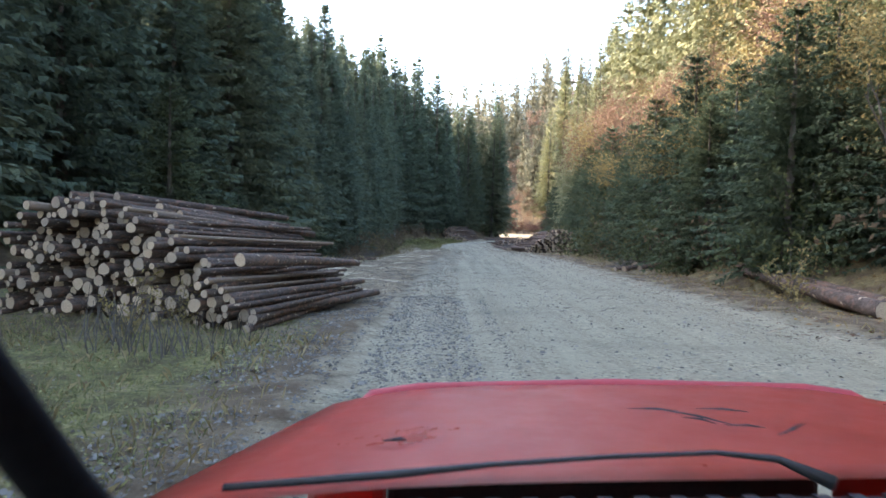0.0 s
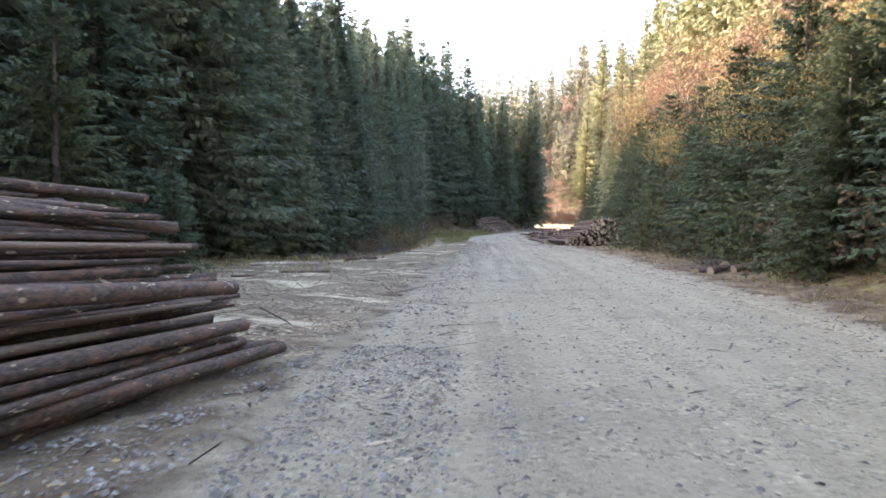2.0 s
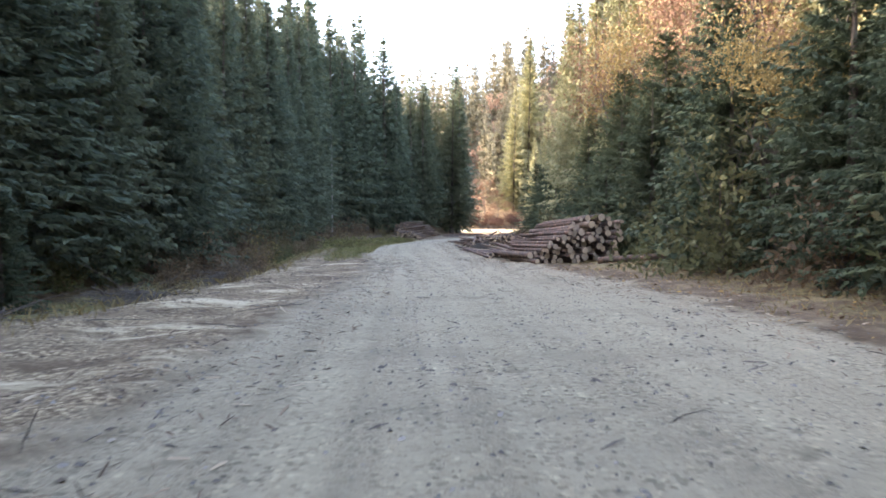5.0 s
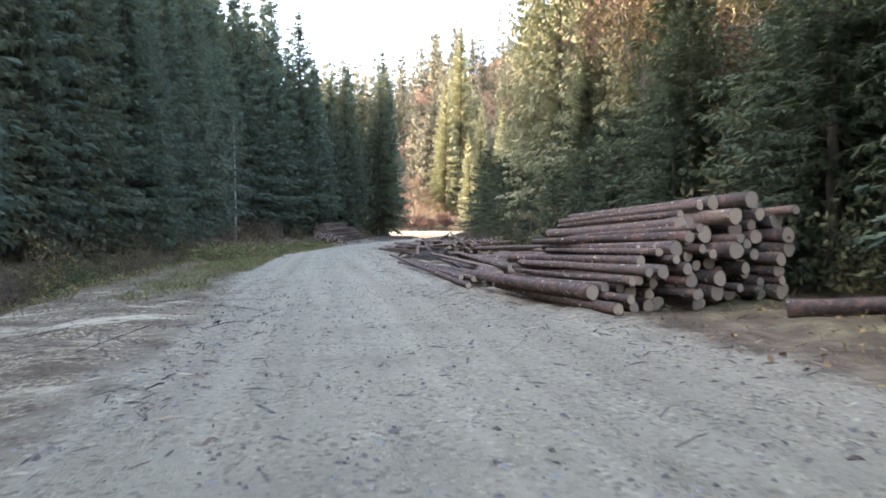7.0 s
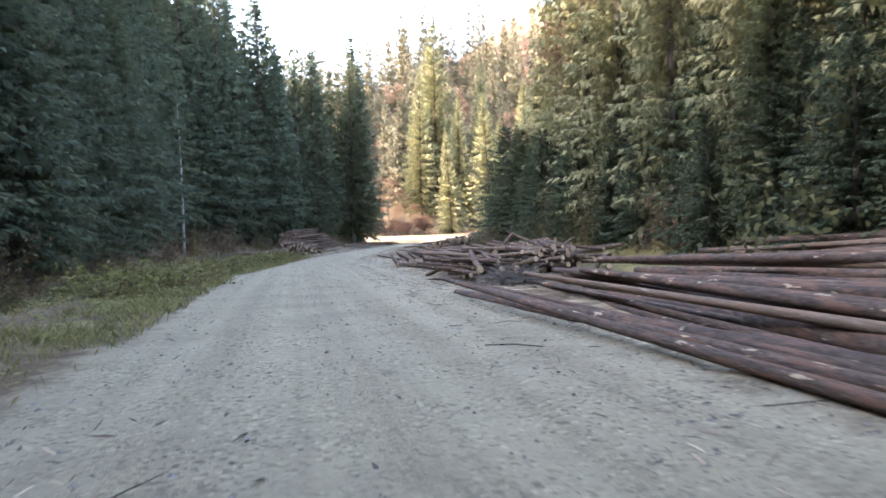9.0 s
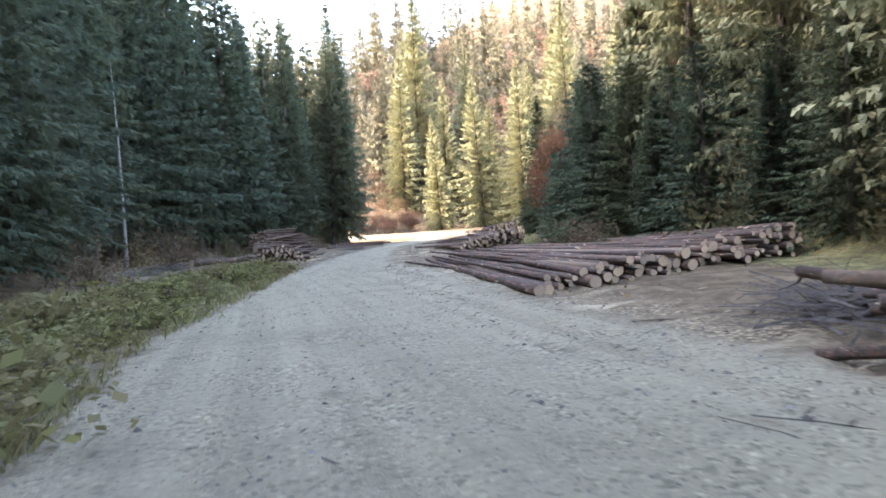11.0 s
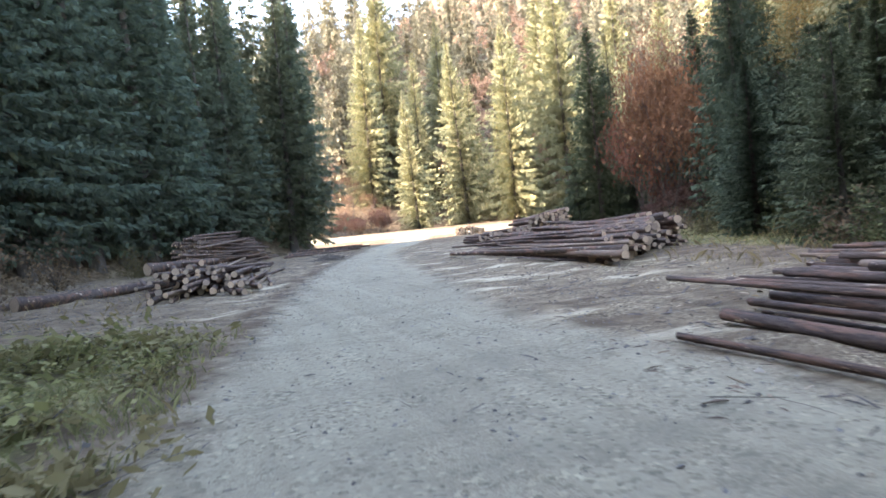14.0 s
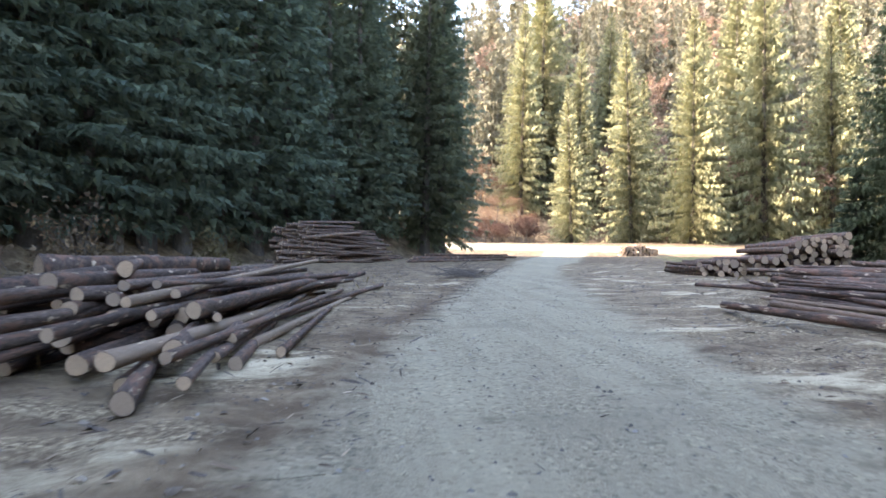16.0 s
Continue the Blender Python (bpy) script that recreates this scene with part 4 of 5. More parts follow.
single_logs("barked spruce log lying on the grassy verge", [(8.95, 12.7, 0.125, 8.9, 0.20), (9.9, 14.2, 0.06, 7.5, 0.15), (9.7, 53.4, 2.35, 4.6, 0.14), (9.0, 10.8, 0.22, 3.0, 0.22)])
single_logs("short leftover log on the grassy verge", [(8.5, 29.6, 0.9, 2.6, 0.13), (9.1, 29.2, 1.2, 2.4, 0.13), (8.3, 30.4, 1.1, 2.6, 0.10), (9.2, 30.2, 0.3, 1.2, 0.20), (9.0, 30.8, 2.0, 1.8, 0.08), (8.2, 29.9, 1.6, 2.9, 0.07)])
single_logs("short log offcut lying on sawdust and chips", [(-6.0, 20.5, 1.75, 1.3, 0.11), (-5.4, 20.2, 1.6, 1.0, 0.12), (-5.9, 20.8, 1.55, 1.4, 0.21), (-6.4, 19.8, 1.5, 2.3, 0.08), (-5.6, 27.6, 1.35, 1.6, 0.05), (-5.0, 34.6, 1.7, 0.8, 0.10), (-4.4, 35.2, 1.2, 0.7, 0.10), (-6.8, 26.7, 1.3, 2.2, 0.03)])
single_logs("thick sawn trunk beside the ditch", [(-3.9, 132.0, 0.78, 6.2, 0.31), (-7.5, 131.0, 0.9, 5.0, 0.16)])
single_logs("thin stem lying apart on the dirt", [(5.6, 127.6, 0.06, 6.5, 0.07)])


# ---- pale dead trunk in front of the wood ----
DEADWOOD, nt, b = material("grey_deadwood", 0.85)
nt.links.new(ramp(nt, noise_tex(nt, 7, 5, 0.7), [(0.3, (0.17, 0.155, 0.14)), (0.7, (0.36, 0.335, 0.31))]), b.inputs["Base Color"])
dead = new("dead_trunk", mesh_of("dead_trunk", *stem(21, 0.21, 9, 10, random, 0.15), [DEADWOOD], smooth=True))
dead.location = (-11.2, 145.7, z_at(-11.2, 145.7))
tagged(dead, "bare grey dead spruce trunk at the forest edge", "tree")


# ---- loose stuff on the ground ----
def scatter(name, spots, shape, mat, label, category):
    """spots: x, y, size, turn. shape: arrays of corners and triangles for one piece, about 1 m big, varied by turning."""
    r = np.random.default_rng(len(spots))
    n = len(spots)
    v, f = np.array(shape[0], float), np.array(shape[1])
    x, y, size, lift = (spots[:, k] for k in range(4))
    a = r.uniform(0, 6.283, n)
    tilt = r.normal(0, 0.25, (n, 2))
    c, s_ = np.cos(a)[:, None], np.sin(a)[:, None]
    sx, sy, sz = (size * r.uniform(0.6, 1.4, n))[:, None], (size * r.uniform(0.6, 1.4, n))[:, None], (size * r.uniform(0.6, 1.4, n))[:, None]
    px, py, pz = v[None, :, 0] * sx, v[None, :, 1] * sy, v[None, :, 2] * sz
    pz = pz + px * tilt[:, :1] + py * tilt[:, 1:]
    out = np.stack([px * c - py * s_ + x[:, None], px * s_ + py * c + y[:, None], pz + height(x, y)[:, None] + lift[:, None]], -1).reshape(-1, 3)
    tri = (f[None] + (np.arange(n) * len(v))[:, None, None]).reshape(-1, 3)
    return tagged(new(name, mesh_np(name, out, tri, [mat])), label, category, kind="stuff")


OCTA = ([(1, 0, 0), (0, 0.8, 0), (-0.9, 0.1, 0), (0, -1, 0), (0.1, 0, 0.6)], [(0, 1, 4), (1, 2, 4), (2, 3, 4), (3, 0, 4)])
SHARD = ([(-1, 0, 0), (1, 0.05, 0), (0.9, 0.22, 0.02), (-0.8, 0.2, 0.03), (0, 0.1, 0.16)], [(0, 1, 4), (1, 2, 4), (2, 3, 4), (3, 0, 4)])
STICK = ([(-1, 0, 0), (1, 0.02, 0), (1, 0.03, 0.01), (-1, 0.018, 0.018), (0, 0.10, 0.0), (0, 0.118, 0.018)], [(0, 4, 5), (0, 5, 3), (4, 1, 2), (4, 2, 5), (0, 3, 5), (4, 0, 3), (1, 4, 5), (1, 5, 2)])
LEAFLET = ([(-1, 0, 0), (0, 0.55, 0.15), (1, 0, 0.05), (0, -0.5, 0.1)], [(0, 1, 2), (0, 2, 3)])
r = np.random.default_rng(77)


def band(n, y0, y1, lo, hi, size, lift=0.0, power=1.0):
    """n places between two edges of the plan."""
    y = r.uniform(y0, y1, n)
    t = r.uniform(0, 1, n) ** power
    a, b_ = lo(y), hi(y)
    return np.stack([a + (b_ - a) * t, y, size[0] + (size[1] - size[0]) * r.uniform(0, 1, n) ** 3, np.full(n, lift)], 1)


off = lambda f, d: (lambda y: f(y) + d)
stones = np.concatenate([band(16000, 2, 16, off(ROAD_L, -1.5), off(ROAD_L, 2.2), (0.008, 0.036)), band(2500, 2, 14, off(ROAD_L, -5), off(ROAD_L, -1.0), (0.006, 0.02)), band(15000, 2, 62, off(ROAD_L, -1), off(ROAD_R, 0.5), (0.010, 0.040)), band(9000, 60, 150, off(ROAD_L, -0.6), off(ROAD_R, 1), (0.010, 0.040)),
                         band(1500, 5, 30, off(ROAD_L, -1.4), off(ROAD_L, 1.2), (0.01, 0.045)), band(1500, 55, 150, off(ROAD_R, -1.6), off(ROAD_R, 1), (0.01, 0.045))])
scatter("gravel", stones, OCTA, STONE, "loose grey gravel stones on the road", "gravel")
chip = np.concatenate([band(16000, 12, 66, off(ROAD_L, -8.5), off(ROAD_L, 1.6), (0.02, 0.11), 0.005), band(3500, 10, 60, off(ROAD_R, -1.5), off(ROAD_R, 1.0), (0.02, 0.12), 0.005), band(5500, 44, 128, off(ROAD_R, -2.0), off(ROAD_R, 3), (0.02, 0.12), 0.005),
                       band(6000, 118, 168, off(ROAD_L, -9), off(ROAD_L, 1.5), (0.02, 0.11), 0.005), band(2500, 120, 165, off(ROAD_R, -2), off(ROAD_R, 8), (0.02, 0.10), 0.005)])
scatter("wood_chips", chip, SHARD, CHIP, "bark shreds and pale wood chips on the dirt", "chips")
sticks = np.concatenate([band(700, 12, 64, off(ROAD_L, -8.5), off(ROAD_L, 1.5), (0.12, 0.7), 0.02), band(90, 15, 125, ROAD_L, ROAD_R, (0.08, 0.4), 0.015), band(200, 55, 130, off(ROAD_R, -2), off(ROAD_R, 2), (0.12, 0.6), 0.02), band(220, 116, 165, off(ROAD_L, -9), off(ROAD_L, 1), (0.12, 0.8), 0.02),
                         band(500, 45, 130, off(WOOD_L, 0.5), off(ROAD_L, -4), (0.15, 0.9), 0.05)])
shred = np.concatenate([band(160, 48, 64, off(ROAD_L, -2.5), off(ROAD_L, 2.5), (0.04, 0.16), 0.004), band(2600, 12, 62, off(ROAD_L, -6), off(ROAD_R, 1), (0.02, 0.13), 0.003), band(2200, 62, 128, off(ROAD_L, 0.5), off(ROAD_R, 2), (0.02, 0.10), 0.003), band(2400, 105, 160, off(ROAD_R, -1), off(ROAD_R, 9), (0.03, 0.2), 0.005), band(2600, 116, 165, off(ROAD_L, -9), off(ROAD_L, 1), (0.03, 0.18), 0.005)])
scatter("bark_shreds", shred, SHARD, TRUNK, "dark shreds of bark trodden into the road", "bark")
SOIL, nt, b = material("trodden_soil", 0.95)
nt.links.new(ramp(nt, nt.nodes.new("ShaderNodeNewGeometry").outputs["Random Per Island"], [(0, (0.05, 0.040, 0.031)), (0.6, (0.12, 0.10, 0.078)), (1, (0.24, 0.21, 0.165))]), b.inputs["Base Color"])
clods = np.concatenate([band(5000, 14, 66, off(ROAD_L, -9), off(ROAD_L, 0.6), (0.010, 0.048)), band(5000, 112, 166, off(ROAD_L, -9), off(ROAD_L, 0.8), (0.015, 0.06)), band(2500, 104, 160, off(ROAD_R, -1), off(ROAD_R, 9), (0.015, 0.06)), band(2500, 1, 12, off(ROAD_L, -9), off(ROAD_L, -0.6), (0.008, 0.035))])
scatter("soil_clods", clods, OCTA, SOIL, "dark clods of trodden soil on the landing", "soil")
scatter("sticks", sticks, STICK, TRUNK, "broken twigs and sticks on the ground", "sticks")
weed = np.concatenate([band(7000, 78, 116, off(ROAD_L, -5.2), off(ROAD_L, -0.3), (0.03, 0.09), 0.10), band(4500, 82, 116, off(ROAD_L, -5.0), off(ROAD_L, -0.8), (0.03, 0.08), 0.22), band(5000, 80, 116, off(ROAD_L, -5.5), off(ROAD_L, -1.2), (0.03, 0.085), 0.34), band(22000, 1.5, 11.5, off(ROAD_L, -8.5), off(ROAD_L, -0.8), (0.012, 0.036), 0.03), band(3500, 4, 60, off(ROAD_R, 0.8), off(WOOD_R, 1.5), (0.02, 0.05), 0.08), band(9000, 60, 116, off(ROAD_L, -5.5), off(ROAD_L, 0.1), (0.02, 0.06), 0.10), band(5000, 108, 168, off(ROAD_R, 8), off(WOOD_R, 1), (0.03, 0.08), 0.14), band(5000, 60, 116, off(ROAD_L, -5.5), off(ROAD_L, -0.4), (0.02, 0.06), 0.22)])
scatter("weed_leaves", weed, LEAFLET, GRASS, "broad green weed leaves among the grass", "weeds")
leaf = np.concatenate([band(7000, 4, 60, off(ROAD_R, 1.0), off(WOOD_R, 6), (0.03, 0.08), 0.04), band(5000, 6, 60, off(ROAD_R, -0.3), off(WOOD_R, 1), (0.03, 0.07), 0.03), band(3500, 0, 12, off(ROAD_L, -8), ROAD_L, (0.012, 0.03), 0.03), band(4000, 60, 150, off(WOOD_L, 0), off(ROAD_L, -3), (0.03, 0.08), 0.03), band(3000, 60, 130, off(ROAD_R, 1), off(WOOD_R, 1), (0.03, 0.07), 0.03)])
scatter("fallen_leaves", leaf, LEAFLET, LEAF, "brown and yellow fallen leaves", "leaves")


def grass(name, places, tall, mat, label):
    gx, gy = places[:, 0], places[:, 1]
    clump = np.sin(1.3 * gx + 0.7 * gy) * np.sin(0.9 * gy - 1.1 * gx + 2) + 0.6 * np.sin(2.9 * gx - 1.9 * gy) * np.sin(2.3 * gy + 0.8)
    places = places[clump > r.uniform(-0.9, 0.7, len(places))]
    n = len(places)
    x, y = places[:, 0] + r.normal(0, 0.05, n), places[:, 1] + r.normal(0, 0.05, n)
    h = tall[0] + (tall[1] - tall[0]) * r.uniform(0, 1, n) ** 2
    a, w = r.uniform(0, 6.283, n), 0.004 + 0.013 * h
    z = height(x, y) - 0.02
    dx, dy = np.cos(a) * w, np.sin(a) * w
    bx, by = r.normal(0, 0.35, n) * h, r.normal(0, 0.35, n) * h
    v = np.stack([np.stack([x - dx, y - dy, z], 1), np.stack([x + dx, y + dy, z], 1), np.stack([x + bx * 0.4 + dx * 0.7, y + by * 0.4 + dy * 0.7, z + h * 0.6], 1), np.stack([x + bx, y + by, z + h * r.uniform(0.75, 1.0, n)], 1)], 1).reshape(-1, 3)
    i = np.arange(n) * 4
    tagged(new(name, mesh_np(name, v, np.concatenate([np.stack([i, i + 1, i + 2], 1), np.stack([i, i + 2, i + 3], 1)]), [mat])), label, "grass", kind="stuff")


grass("verge_grass", np.concatenate([band(3000, 60, 71, off(ROAD_L, -2.2), off(ROAD_L, -0.3), (1, 1)), band(11000, 70, 86, off(ROAD_L, -2.2), off(ROAD_L, 0.2), (1, 1)), band(26000, 82, 115, off(ROAD_L, -4.6), off(ROAD_L, 0.2), (1, 1))]), (0.04, 0.30), GRASS, "green grass and weeds on the road verge")
grass("meadow_grass", np.concatenate([band(34000, 1, 11.5, off(ROAD_L, -8), off(ROAD_L, -0.7), (1, 1)), band(4500, 6, 60, off(ROAD_R, 0.1), off(WOOD_R, 1.5), (1, 1)), band(9000, 55, 112, off(ROAD_R, 3), off(WOOD_R, 1.5), (1, 1))]), (0.02, 0.13), GRASS, "short patchy grass on the verge")
grass("bank_grass", band(14000, 108, 170, off(ROAD_R, 8), off(WOOD_R, 1.5), (1, 1)), (0.06, 0.36), GRASS, "green weeds on the bank behind the log landing")
grass("faded_grass", np.concatenate([band(9000, 1, 11.5, off(ROAD_L, -8), off(ROAD_L, -0.4), (1, 1)), band(9000, 4, 60, off(ROAD_R, 0.1), off(WOOD_R, 1.0), (1, 1)), band(9000, 4, 60, off(ROAD_R, 1.5), off(WOOD_R, 6.0), (1, 1)), band(14000, 60, 115, off(ROAD_L, -7), off(ROAD_L, 0.3), (1, 1))]), (0.02, 0.22), DRY, "short faded grass on the verges")
grass("dry_grass", np.concatenate([band(9000, 26, 75, off(ROAD_L, -9.5), off(ROAD_L, -3), (1, 1), power=1.6), band(9000, 60, 150, off(WOOD_L, 0.5), off(ROAD_L, -3), (1, 1)), band(9000, 110, 165, off(ROAD_R, 4), off(WOOD_R, 2), (1, 1))]), (0.05, 0.4), DRY, "dry yellowed grass and weeds")


# ---- heaps of brush left over from felling ----
def brush_heap(x, y, across, tall, n, seed, label):
    """Crooked branches thrown over one another."""
    q = np.random.default_rng(seed)
    V, F = [], []
    for _ in range(n):
        a, L = q.uniform(0, 6.283), q.uniform(0.5, 1.7) * min(1.4, across)
        c = np.array([q.normal(0, 0.33) * across, q.normal(0, 0.33) * across, 0.0])
        c[2] = q.uniform(0.02, 1.0) * tall * math.exp(-(c[0] ** 2 + c[1] ** 2) / (0.5 * across * across))
        d = np.array([math.cos(a), math.sin(a), q.normal(0, 0.22)])
        p, w = c - d * L / 2, q.uniform(0.008, 0.026)
        for i in range(4):
            e = p + d * L / 4
            e[2] = max(e[2], 0.01)
            b0 = len(V)
            for m_, ww in ((p, w * (1 - 0.18 * i)), (e, w * (0.82 - 0.18 * i))):
                V.extend([(m_[0], m_[1], m_[2] + ww), (m_[0] - d[1] * ww, m_[1] + d[0] * ww, m_[2] - ww * 0.5), (m_[0] + d[1] * ww, m_[1] - d[0] * ww, m_[2] - ww * 0.5)])
            F.extend([(b0 + k, b0 + (k + 1) % 3, b0 + 3 + (k + 1) % 3, b0 + 3 + k) for k in range(3)])
            p, d = e, d + q.normal(0, 0.16, 3)
    ob = new("brush_heap", mesh_of("brush_heap", V, F, [TRUNK]))
    ob.location = (x, y, z_at(x, y))
    tagged(ob, label, "brush", "brush heaps")


for x, y, across, tall, n, k in [(7.9, 76.2, 1.1, 0.45, 110, 1), (8.6, 83.8, 1.3, 0.5, 130, 2), (-6.4, 58, 2.0, 0.5, 150, 4), (-7.6, 64, 2.2, 0.5, 160, 5), (-8.2, 71, 2.2, 0.5, 160, 6), (-7.4, 50.5, 1.8, 0.4, 120, 7), (-8.6, 43, 1.8, 0.35, 110, 8),
                                 (-4.6, 126.5, 1.5, 0.4, 100, 9), (-5.6, 121.6, 1.7, 0.35, 110, 10), (-2.2, 134.4, 1.4, 0.4, 90, 11), (9.4, 31.2, 1.2, 0.4, 80, 12), (11.6, 148, 1.6, 0.35, 90, 13)]:
    brush_heap(x, y, across, tall, n, k, "tangled heap of dead spruce branches on the ground")


# ---- bare twiggy shrub in the foreground ----
def bare_shrub(x, y, n, h, seed):
    q = random.Random(seed)
    V, F = [], []
    for _ in range(n):
        a, lean, L = q.uniform(0, 6.283), q.uniform(0.05, 0.45), h * q.uniform(0.5, 1.1)
        p = Vector((q.gauss(0, 0.28), q.gauss(0, 0.2), -0.05))
        d = Vector((math.cos(a) * lean, math.sin(a) * lean, 1)).normalized()
        for i in range(5):
            e = p + d * L / 5
            w = 0.011 * (1 - i / 7)
            b0 = len(V)
            for c_, ww in ((p, w), (e, w * 0.8)):
                V.extend([(c_.x + ww, c_.y, c_.z), (c_.x - ww * 0.5, c_.y + ww, c_.z), (c_.x - ww * 0.5, c_.y - ww, c_.z)])
            F.extend([(b0 + k, b0 + (k + 1) % 3, b0 + 3 + (k + 1) % 3, b0 + 3 + k) for k in range(3)])
            p, d = e, (d + Vector((q.gauss(0, 0.16), q.gauss(0, 0.16), 0.05))).normalized()
    ob = new("bare_shrub", mesh_of("bare_shrub", V, F, [TRUNK]))
    ob.location = (x, y, z_at(x, y))
    tagged(ob, "leafless twiggy shrub in short grass", "shrub", "bare shrubs")


for x, y, n, h, k in [(-4.1, 8.2, 26, 0.85, 1), (-3.3, 7.9, 24, 0.75, 2), (-4.7, 9.0, 16, 0.9, 3), (-2.9, 8.8, 14, 0.6, 4)]:
    bare_shrub(x, y, n, h, k)
plant(yellow_bush[0], -4.6, 9.3, 0.62, "verge shrubs")
plant(yellow_bush[0], -4.2, 10.1, 0.5, "verge shrubs")

for kind in near_spruce + mid_spruce + edge_spruce + gold_spruce + young_spruce + rust_beech + gold_beech + green_bush + rust_bush + yellow_bush + great_spruce + thicket:
    if kind.name not in kinds_used:  # a kind that was never planted
        for part in (*kind.children, kind):
            bpy.data.objects.remove(part)


# ---- the red car at the start ----
PAINT, nt, b = material("red_paint", 0.32, 0.5)
nt.links.new(ramp(nt, noise_tex(nt, 5, 5, 0.6), [(0.3, (0.50, 0.060, 0.040)), (0.7, (0.56, 0.088, 0.062))]), b.inputs["Base Color"])
b.inputs["Coat Weight"].default_value = 0.15
nt.links.new(ramp(nt, noise_tex(nt, 3, 6, 0.7), [(0.3, (0.25, 0.25, 0.25)), (0.8, (0.55, 0.55, 0.55))]), b.inputs["Roughness"])
GUARD, nt, b = material("red_plastic", 0.5, 0.4)
nt.links.new(ramp(nt, noise_tex(nt, 8), [(0.3, (0.24, 0.018, 0.022)), (0.7, (0.31, 0.030, 0.034))]), b.inputs["Base Color"])
PLASTIC, nt, b = material("black_plastic", 0.6, 0.4)
nt.links.new(ramp(nt, noise_tex(nt, 60, 3, 0.6), [(0.3, (0.012, 0.013, 0.015)), (0.7, (0.026, 0.027, 0.030))]), b.inputs["Base Color"])
TRIM, nt, b = material("black_trim", 0.8, 0.1)
nt.links.new(ramp(nt, noise_tex(nt, 40), [(0.3, (0.003, 0.003, 0.004)), (0.7, (0.006, 0.006, 0.007))]), b.inputs["Base Color"])
RUBBER, nt, b = material("tyre_rubber", 0.85, 0.2)
nt.links.new(ramp(nt, noise_tex(nt, 20), [(0.3, (0.018, 0.017, 0.016)), (0.7, (0.045, 0.042, 0.038))]), b.inputs["Base Color"])
STEEL, nt, b = material("wheel_steel", 0.45, 0.5)
nt.links.new(ramp(nt, noise_tex(nt, 12), [(0.3, (0.30, 0.30, 0.30)), (0.7, (0.5, 0.5, 0.5))]), b.inputs["Base Color"])
b.inputs["Metallic"].default_value = 0.8


def part(name, bm, mat, parent, label=""):
    me = bpy.data.meshes.new(name)
    bm.to_mesh(me)
    bm.free()
    me.materials.append(mat)
    ob = new(name, me)
    ob.parent = parent
    return tagged(ob, label) if label else ob


def box(x0, x1, y0, y1, z0, z1, bevel=0.02, segments=2):
    bm = bmesh.new()
    bmesh.ops.create_cube(bm, size=1)
    for v in bm.verts:
        v.co = ((x0 + x1) / 2 + v.co.x * (x1 - x0), (y0 + y1) / 2 + v.co.y * (y1 - y0), (z0 + z1) / 2 + v.co.z * (z1 - z0))
    if bevel:
        bmesh.ops.bevel(bm, geom=bm.edges[:], offset=bevel, segments=segments, affect="EDGES", profile=0.6)
    return bm


def tube(points, radii, sides=10):
    bm = bmesh.new()
    rings = []
    for i, p in enumerate(points):
        p = Vector(p)
        d = (Vector(points[min(i + 1, len(points) - 1)]) - Vector(points[max(i - 1, 0)])).normalized()
        u = d.cross(Vector((0.1, 0.2, 1))).normalized()
        w = d.cross(u)
        rings.append([bm.verts.new(p + radii[i] * (math.cos(6.283 * k / sides) * u + math.sin(6.283 * k / sides) * w)) for k in range(sides)])
    for a, c_ in zip(rings, rings[1:]):
        for k in range(sides):
            bm.faces.new((a[k], a[(k + 1) % sides], c_[(k + 1) % sides], c_[k])).smooth = True
    bm.faces.new(rings[0][::-1])
    bm.faces.new(rings[-1])
    bmesh.ops.recalc_face_normals(bm, faces=bm.faces[:])
    return bm


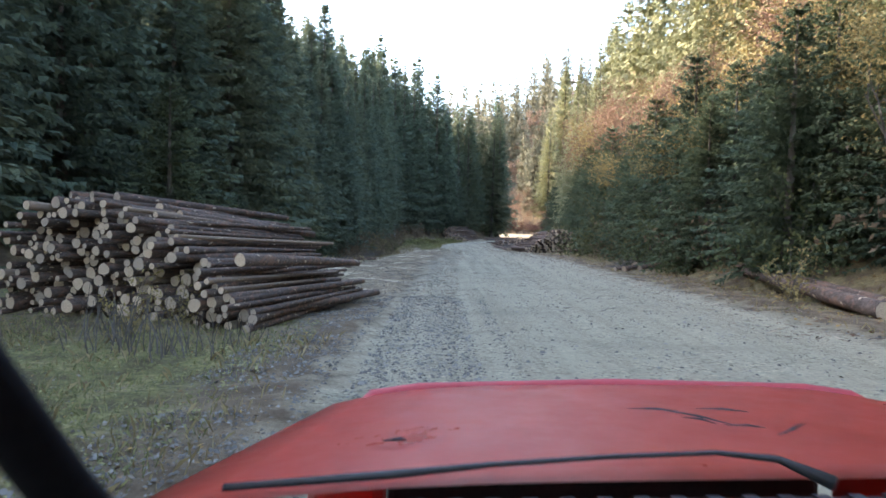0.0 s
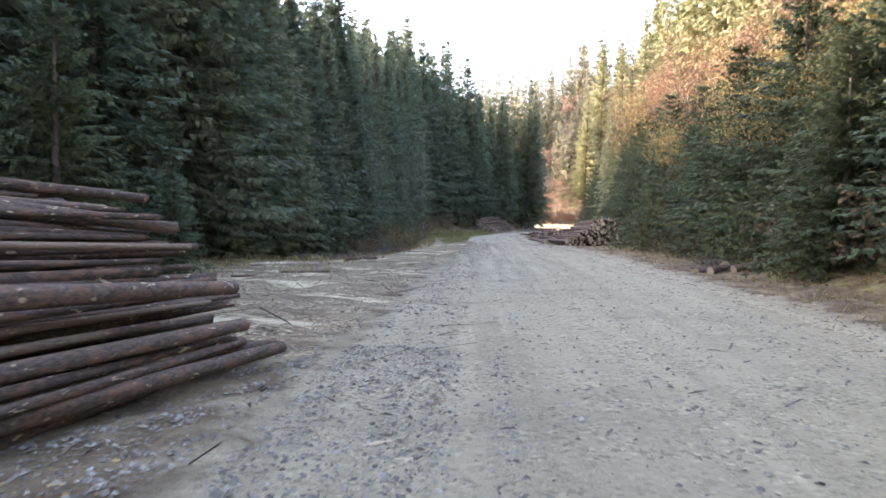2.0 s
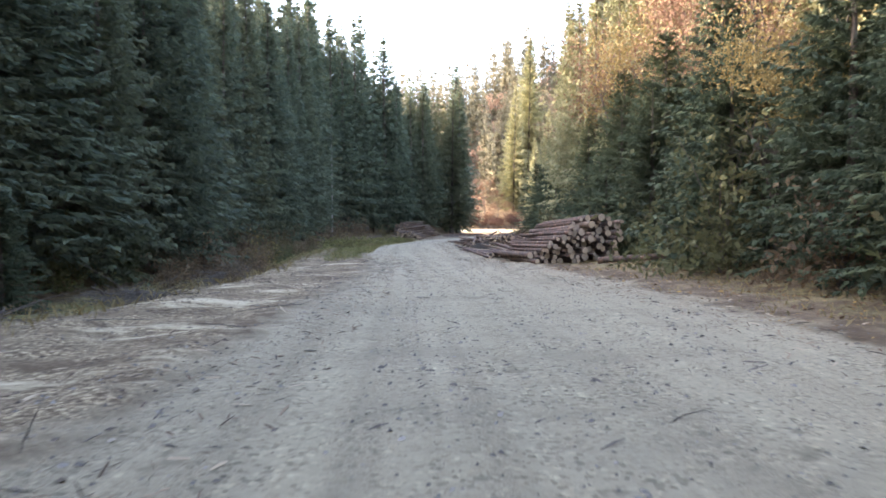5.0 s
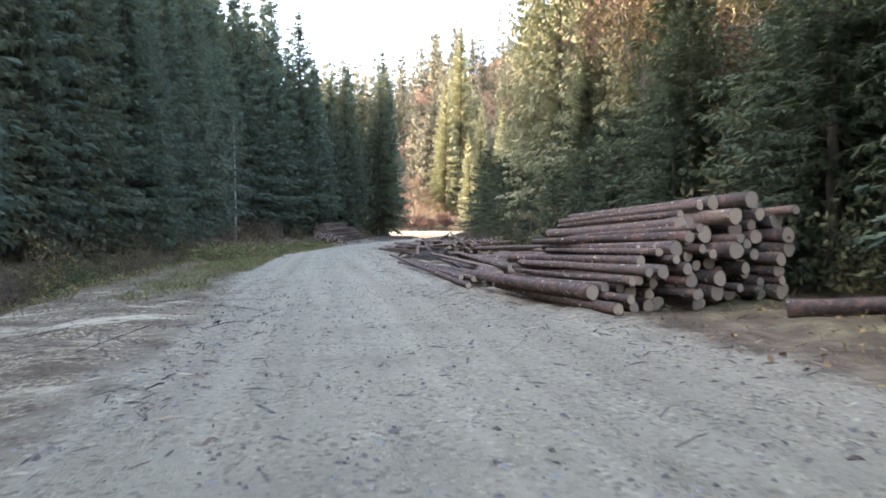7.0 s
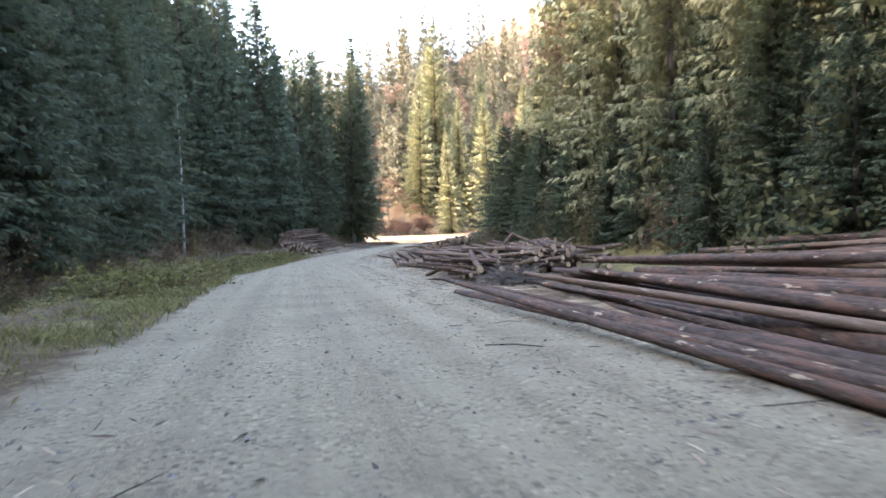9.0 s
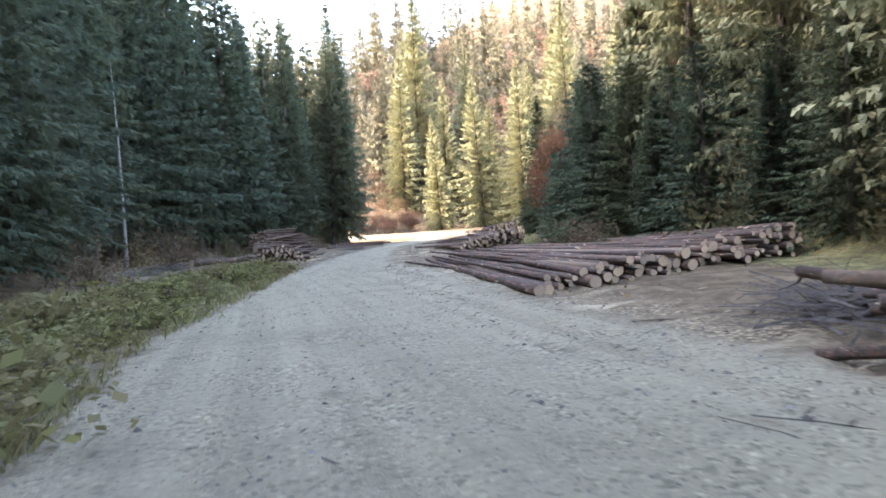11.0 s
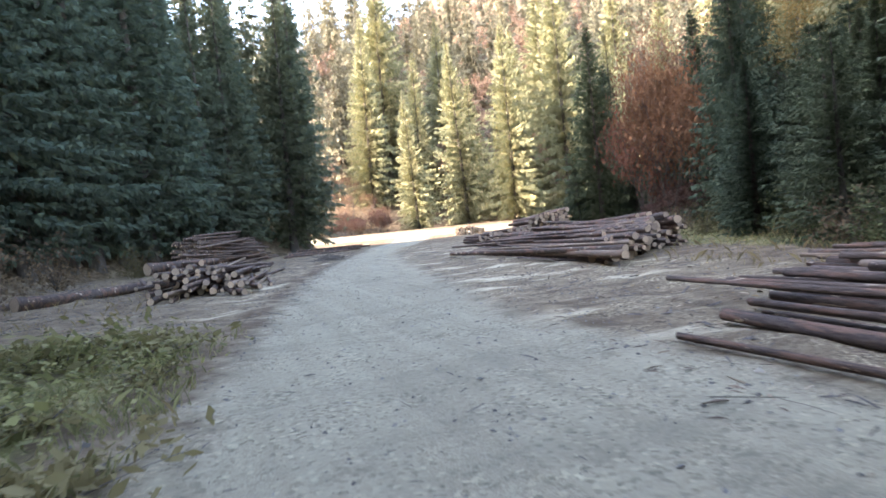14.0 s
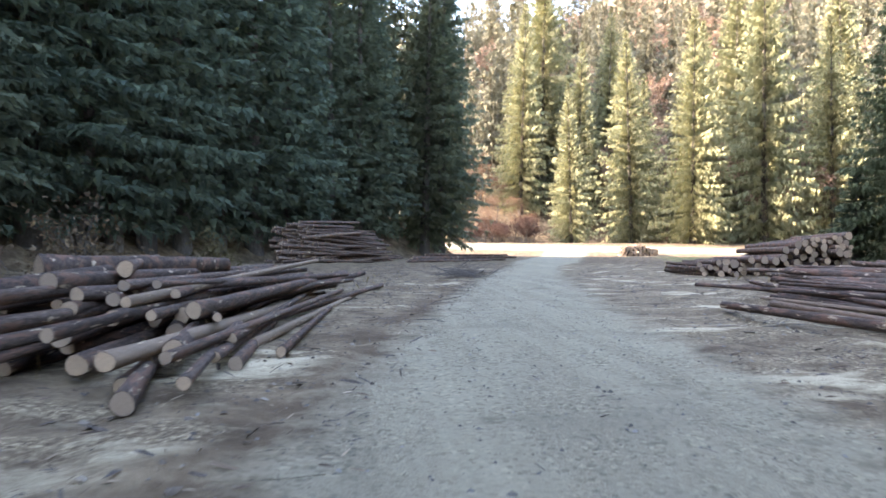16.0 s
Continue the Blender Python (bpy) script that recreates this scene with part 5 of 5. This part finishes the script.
def red_car():
    root = new("car")
    root.matrix_world = pose(0.60, 0.0, 0.0, 0, 0, 4)
    tagged(root, "red off-road car with dusty bonnet standing on gravel", "car")
    # bonnet: crowned, narrowing to the front, with a rolled front edge
    bm = bmesh.new()
    rows, cols = 12, 16
    grid = []
    for i in range(rows + 1):
        t = i / rows
        y = 0.87 + 0.90 * t
        half = 0.98 - 0.24 * t
        z0 = 1.290 - 0.075 * t - 0.10 * max(0, t - 0.93) * 10
        grid.append([bm.verts.new((half * (2 * j / cols - 1), y, z0 - 0.05 * abs(2 * j / cols - 1) ** 4)) for j in range(cols + 1)])
    for i in range(rows):
        for j in range(cols):
            bm.faces.new((grid[i][j], grid[i][j + 1], grid[i + 1][j + 1], grid[i + 1][j])).smooth = True
    bmesh.ops.solidify(bm, geom=bm.faces[:], thickness=0.03)
    part("bonnet", bm, PAINT, root, "dusty red bonnet with dark scuffs")
    part("bonnet_guard", tube([(-0.70, 1.64, 1.160), (-0.66, 1.71, 1.184), (-0.54, 1.73, 1.196), (0, 1.75, 1.204), (0.54, 1.73, 1.196), (0.66, 1.71, 1.184), (0.70, 1.64, 1.160)], [0.018, 0.021, 0.022, 0.022, 0.022, 0.021, 0.018]), GUARD, root, "raised dark red stone guard")
    for side in (-1, 1):
        x0, x1 = sorted((side * 0.62, side * 0.78))
        part("front_wing", box(x0, x1, 0.55, 1.74, 0.62, 1.10, 0.05, 3), PAINT, root)
        part("door", box(*sorted((side * 0.95, side * 1.01)), -0.60, 0.52, 0.55, 1.16, 0.03), PAINT, root)
        part("rear_wing", box(*sorted((side * 0.93, side * 1.01)), -2.05, -0.63, 0.60, 1.16, 0.04), PAINT, root)
        part("windscreen_pillar", tube([(side * 0.87, 0.76, 1.22), (side * 0.92, 0.677, 1.36), (side * 0.96, 0.575, 1.53), (side * 1.07, 0.33, 1.92)], [0.029, 0.028, 0.028, 0.028]), TRIM, root, "black windscreen pillar")
        part("rear_pillar", tube([(side * 0.97, -1.98, 1.14), (side * 0.94, -1.85, 1.92)], [0.05, 0.045]), PAINT, root)
        for y in (1.20, -1.35):
            wheel = part("wheel", tube([(side * k, 0, 0) for k in (-0.09, 0.08)], [0.20, 0.20], 20), STEEL, root)
            wheel.location = (side * 0.74, y, 0.36)
            part("tyre", tube([(side * k, 0, 0) for k in (-0.10, -0.09, -0.05, 0.05, 0.09, 0.10)], [0.27, 0.34, 0.36, 0.36, 0.34, 0.27], 24), RUBBER, wheel)
            part("rim", tube([(side * 0.085, 0, 0), (side * 0.105, 0, 0), (side * 0.110, 0, 0)], [0.21, 0.20, 0.12], 20), STEEL, wheel)
    part("cowl", box(-0.92, 0.92, 0.70, 0.865, 1.10, 1.262, 0.02), PLASTIC, root, "black ribbed cowl under the windscreen")
    cowl_grille = part("cowl_grille", box(-0.86, 0.86, 0.79, 0.866, 1.22, 1.270, 0.010), PLASTIC, root, "black ribbed strip behind the bonnet")
    for k in range(34):
        part("rib", box(-0.83 + 0.05 * k, -0.81 + 0.05 * k, 0.793, 0.858, 1.268, 1.274, 0.0), PLASTIC, cowl_grille)
    # short thin dark marks across the bonnet
    for x0, y0, x1, y1 in [(-0.10, 1.37, 0.0, 1.34), (-0.03, 1.355, 0.05, 1.20), (0.20, 1.22, 0.085, 1.12), (0.03, 1.205, 0.10, 1.18), (0.05, 1.37, 0.15, 1.33), (-0.02, 1.28, 0.02, 1.22), (-0.62, 1.10, -0.58, 1.105)]:
        z0, z1 = (1.290 - 0.0833 * (v - 0.87) for v in (y0, y1))
        part("scuff", tube([(x0, y0, z0), ((x0 + x1) / 2 + 0.008, (y0 + y1) / 2 + 0.006, (z0 + z1) / 2), (x1, y1, z1)], [0.001, 0.0035, 0.001], 5), PLASTIC, root, "dark scuff mark")
    part("floor_pan", box(-0.92, 0.92, -2.02, 1.70, 0.42, 0.60, 0.03), PLASTIC, root)
    part("grille", box(-0.62, 0.62, 1.76, 1.82, 0.72, 1.12, 0.02), PLASTIC, root)
    part("front_bumper", box(-0.97, 0.97, 1.80, 1.95, 0.50, 0.70, 0.04, 3), PLASTIC, root)
    part("tailgate", box(-0.93, 0.93, -2.10, -2.03, 0.60, 1.16, 0.03), PAINT, root)
    part("dashboard", box(-0.88, 0.88, 0.38, 0.695, 1.02, 1.235, 0.05, 3), PLASTIC, root, "dark grey plastic dashboard")
    part("wiper", tube([(-0.02, 0.83, 1.300), (-0.08, 0.86, 1.322), (-0.16, 0.872, 1.327), (-0.30, 0.88, 1.320), (-0.47, 0.89, 1.306), (-0.60, 0.885, 1.296), (-0.82, 0.868, 1.287)], [0.010, 0.005, 0.0035, 0.0035, 0.004, 0.006, 0.005], 8), PLASTIC, root, "black windscreen wiper at rest")
    part("wiper", tube([(0.78, 0.86, 1.30), (0.60, 0.88, 1.312), (0.40, 0.87, 1.31)], [0.011, 0.009, 0.006], 6), PLASTIC, root, "black windscreen wiper at rest")
    part("roof", box(-1.04, 1.04, -1.92, 0.40, 1.90, 1.95, 0.02), PAINT, root)
    mount = part("action_camera", box(0.20, 0.245, 0.52, 0.555, 1.275, 1.32, 0.006, 2), PLASTIC, root, "small black cube camera on a dashboard mount")
    part("mount", tube([(0.222, 0.54, 1.24), (0.222, 0.54, 1.262), (0.222, 0.54, 1.28)], [0.024, 0.010, 0.010], 8), PLASTIC, mount)
    return root


red_car()
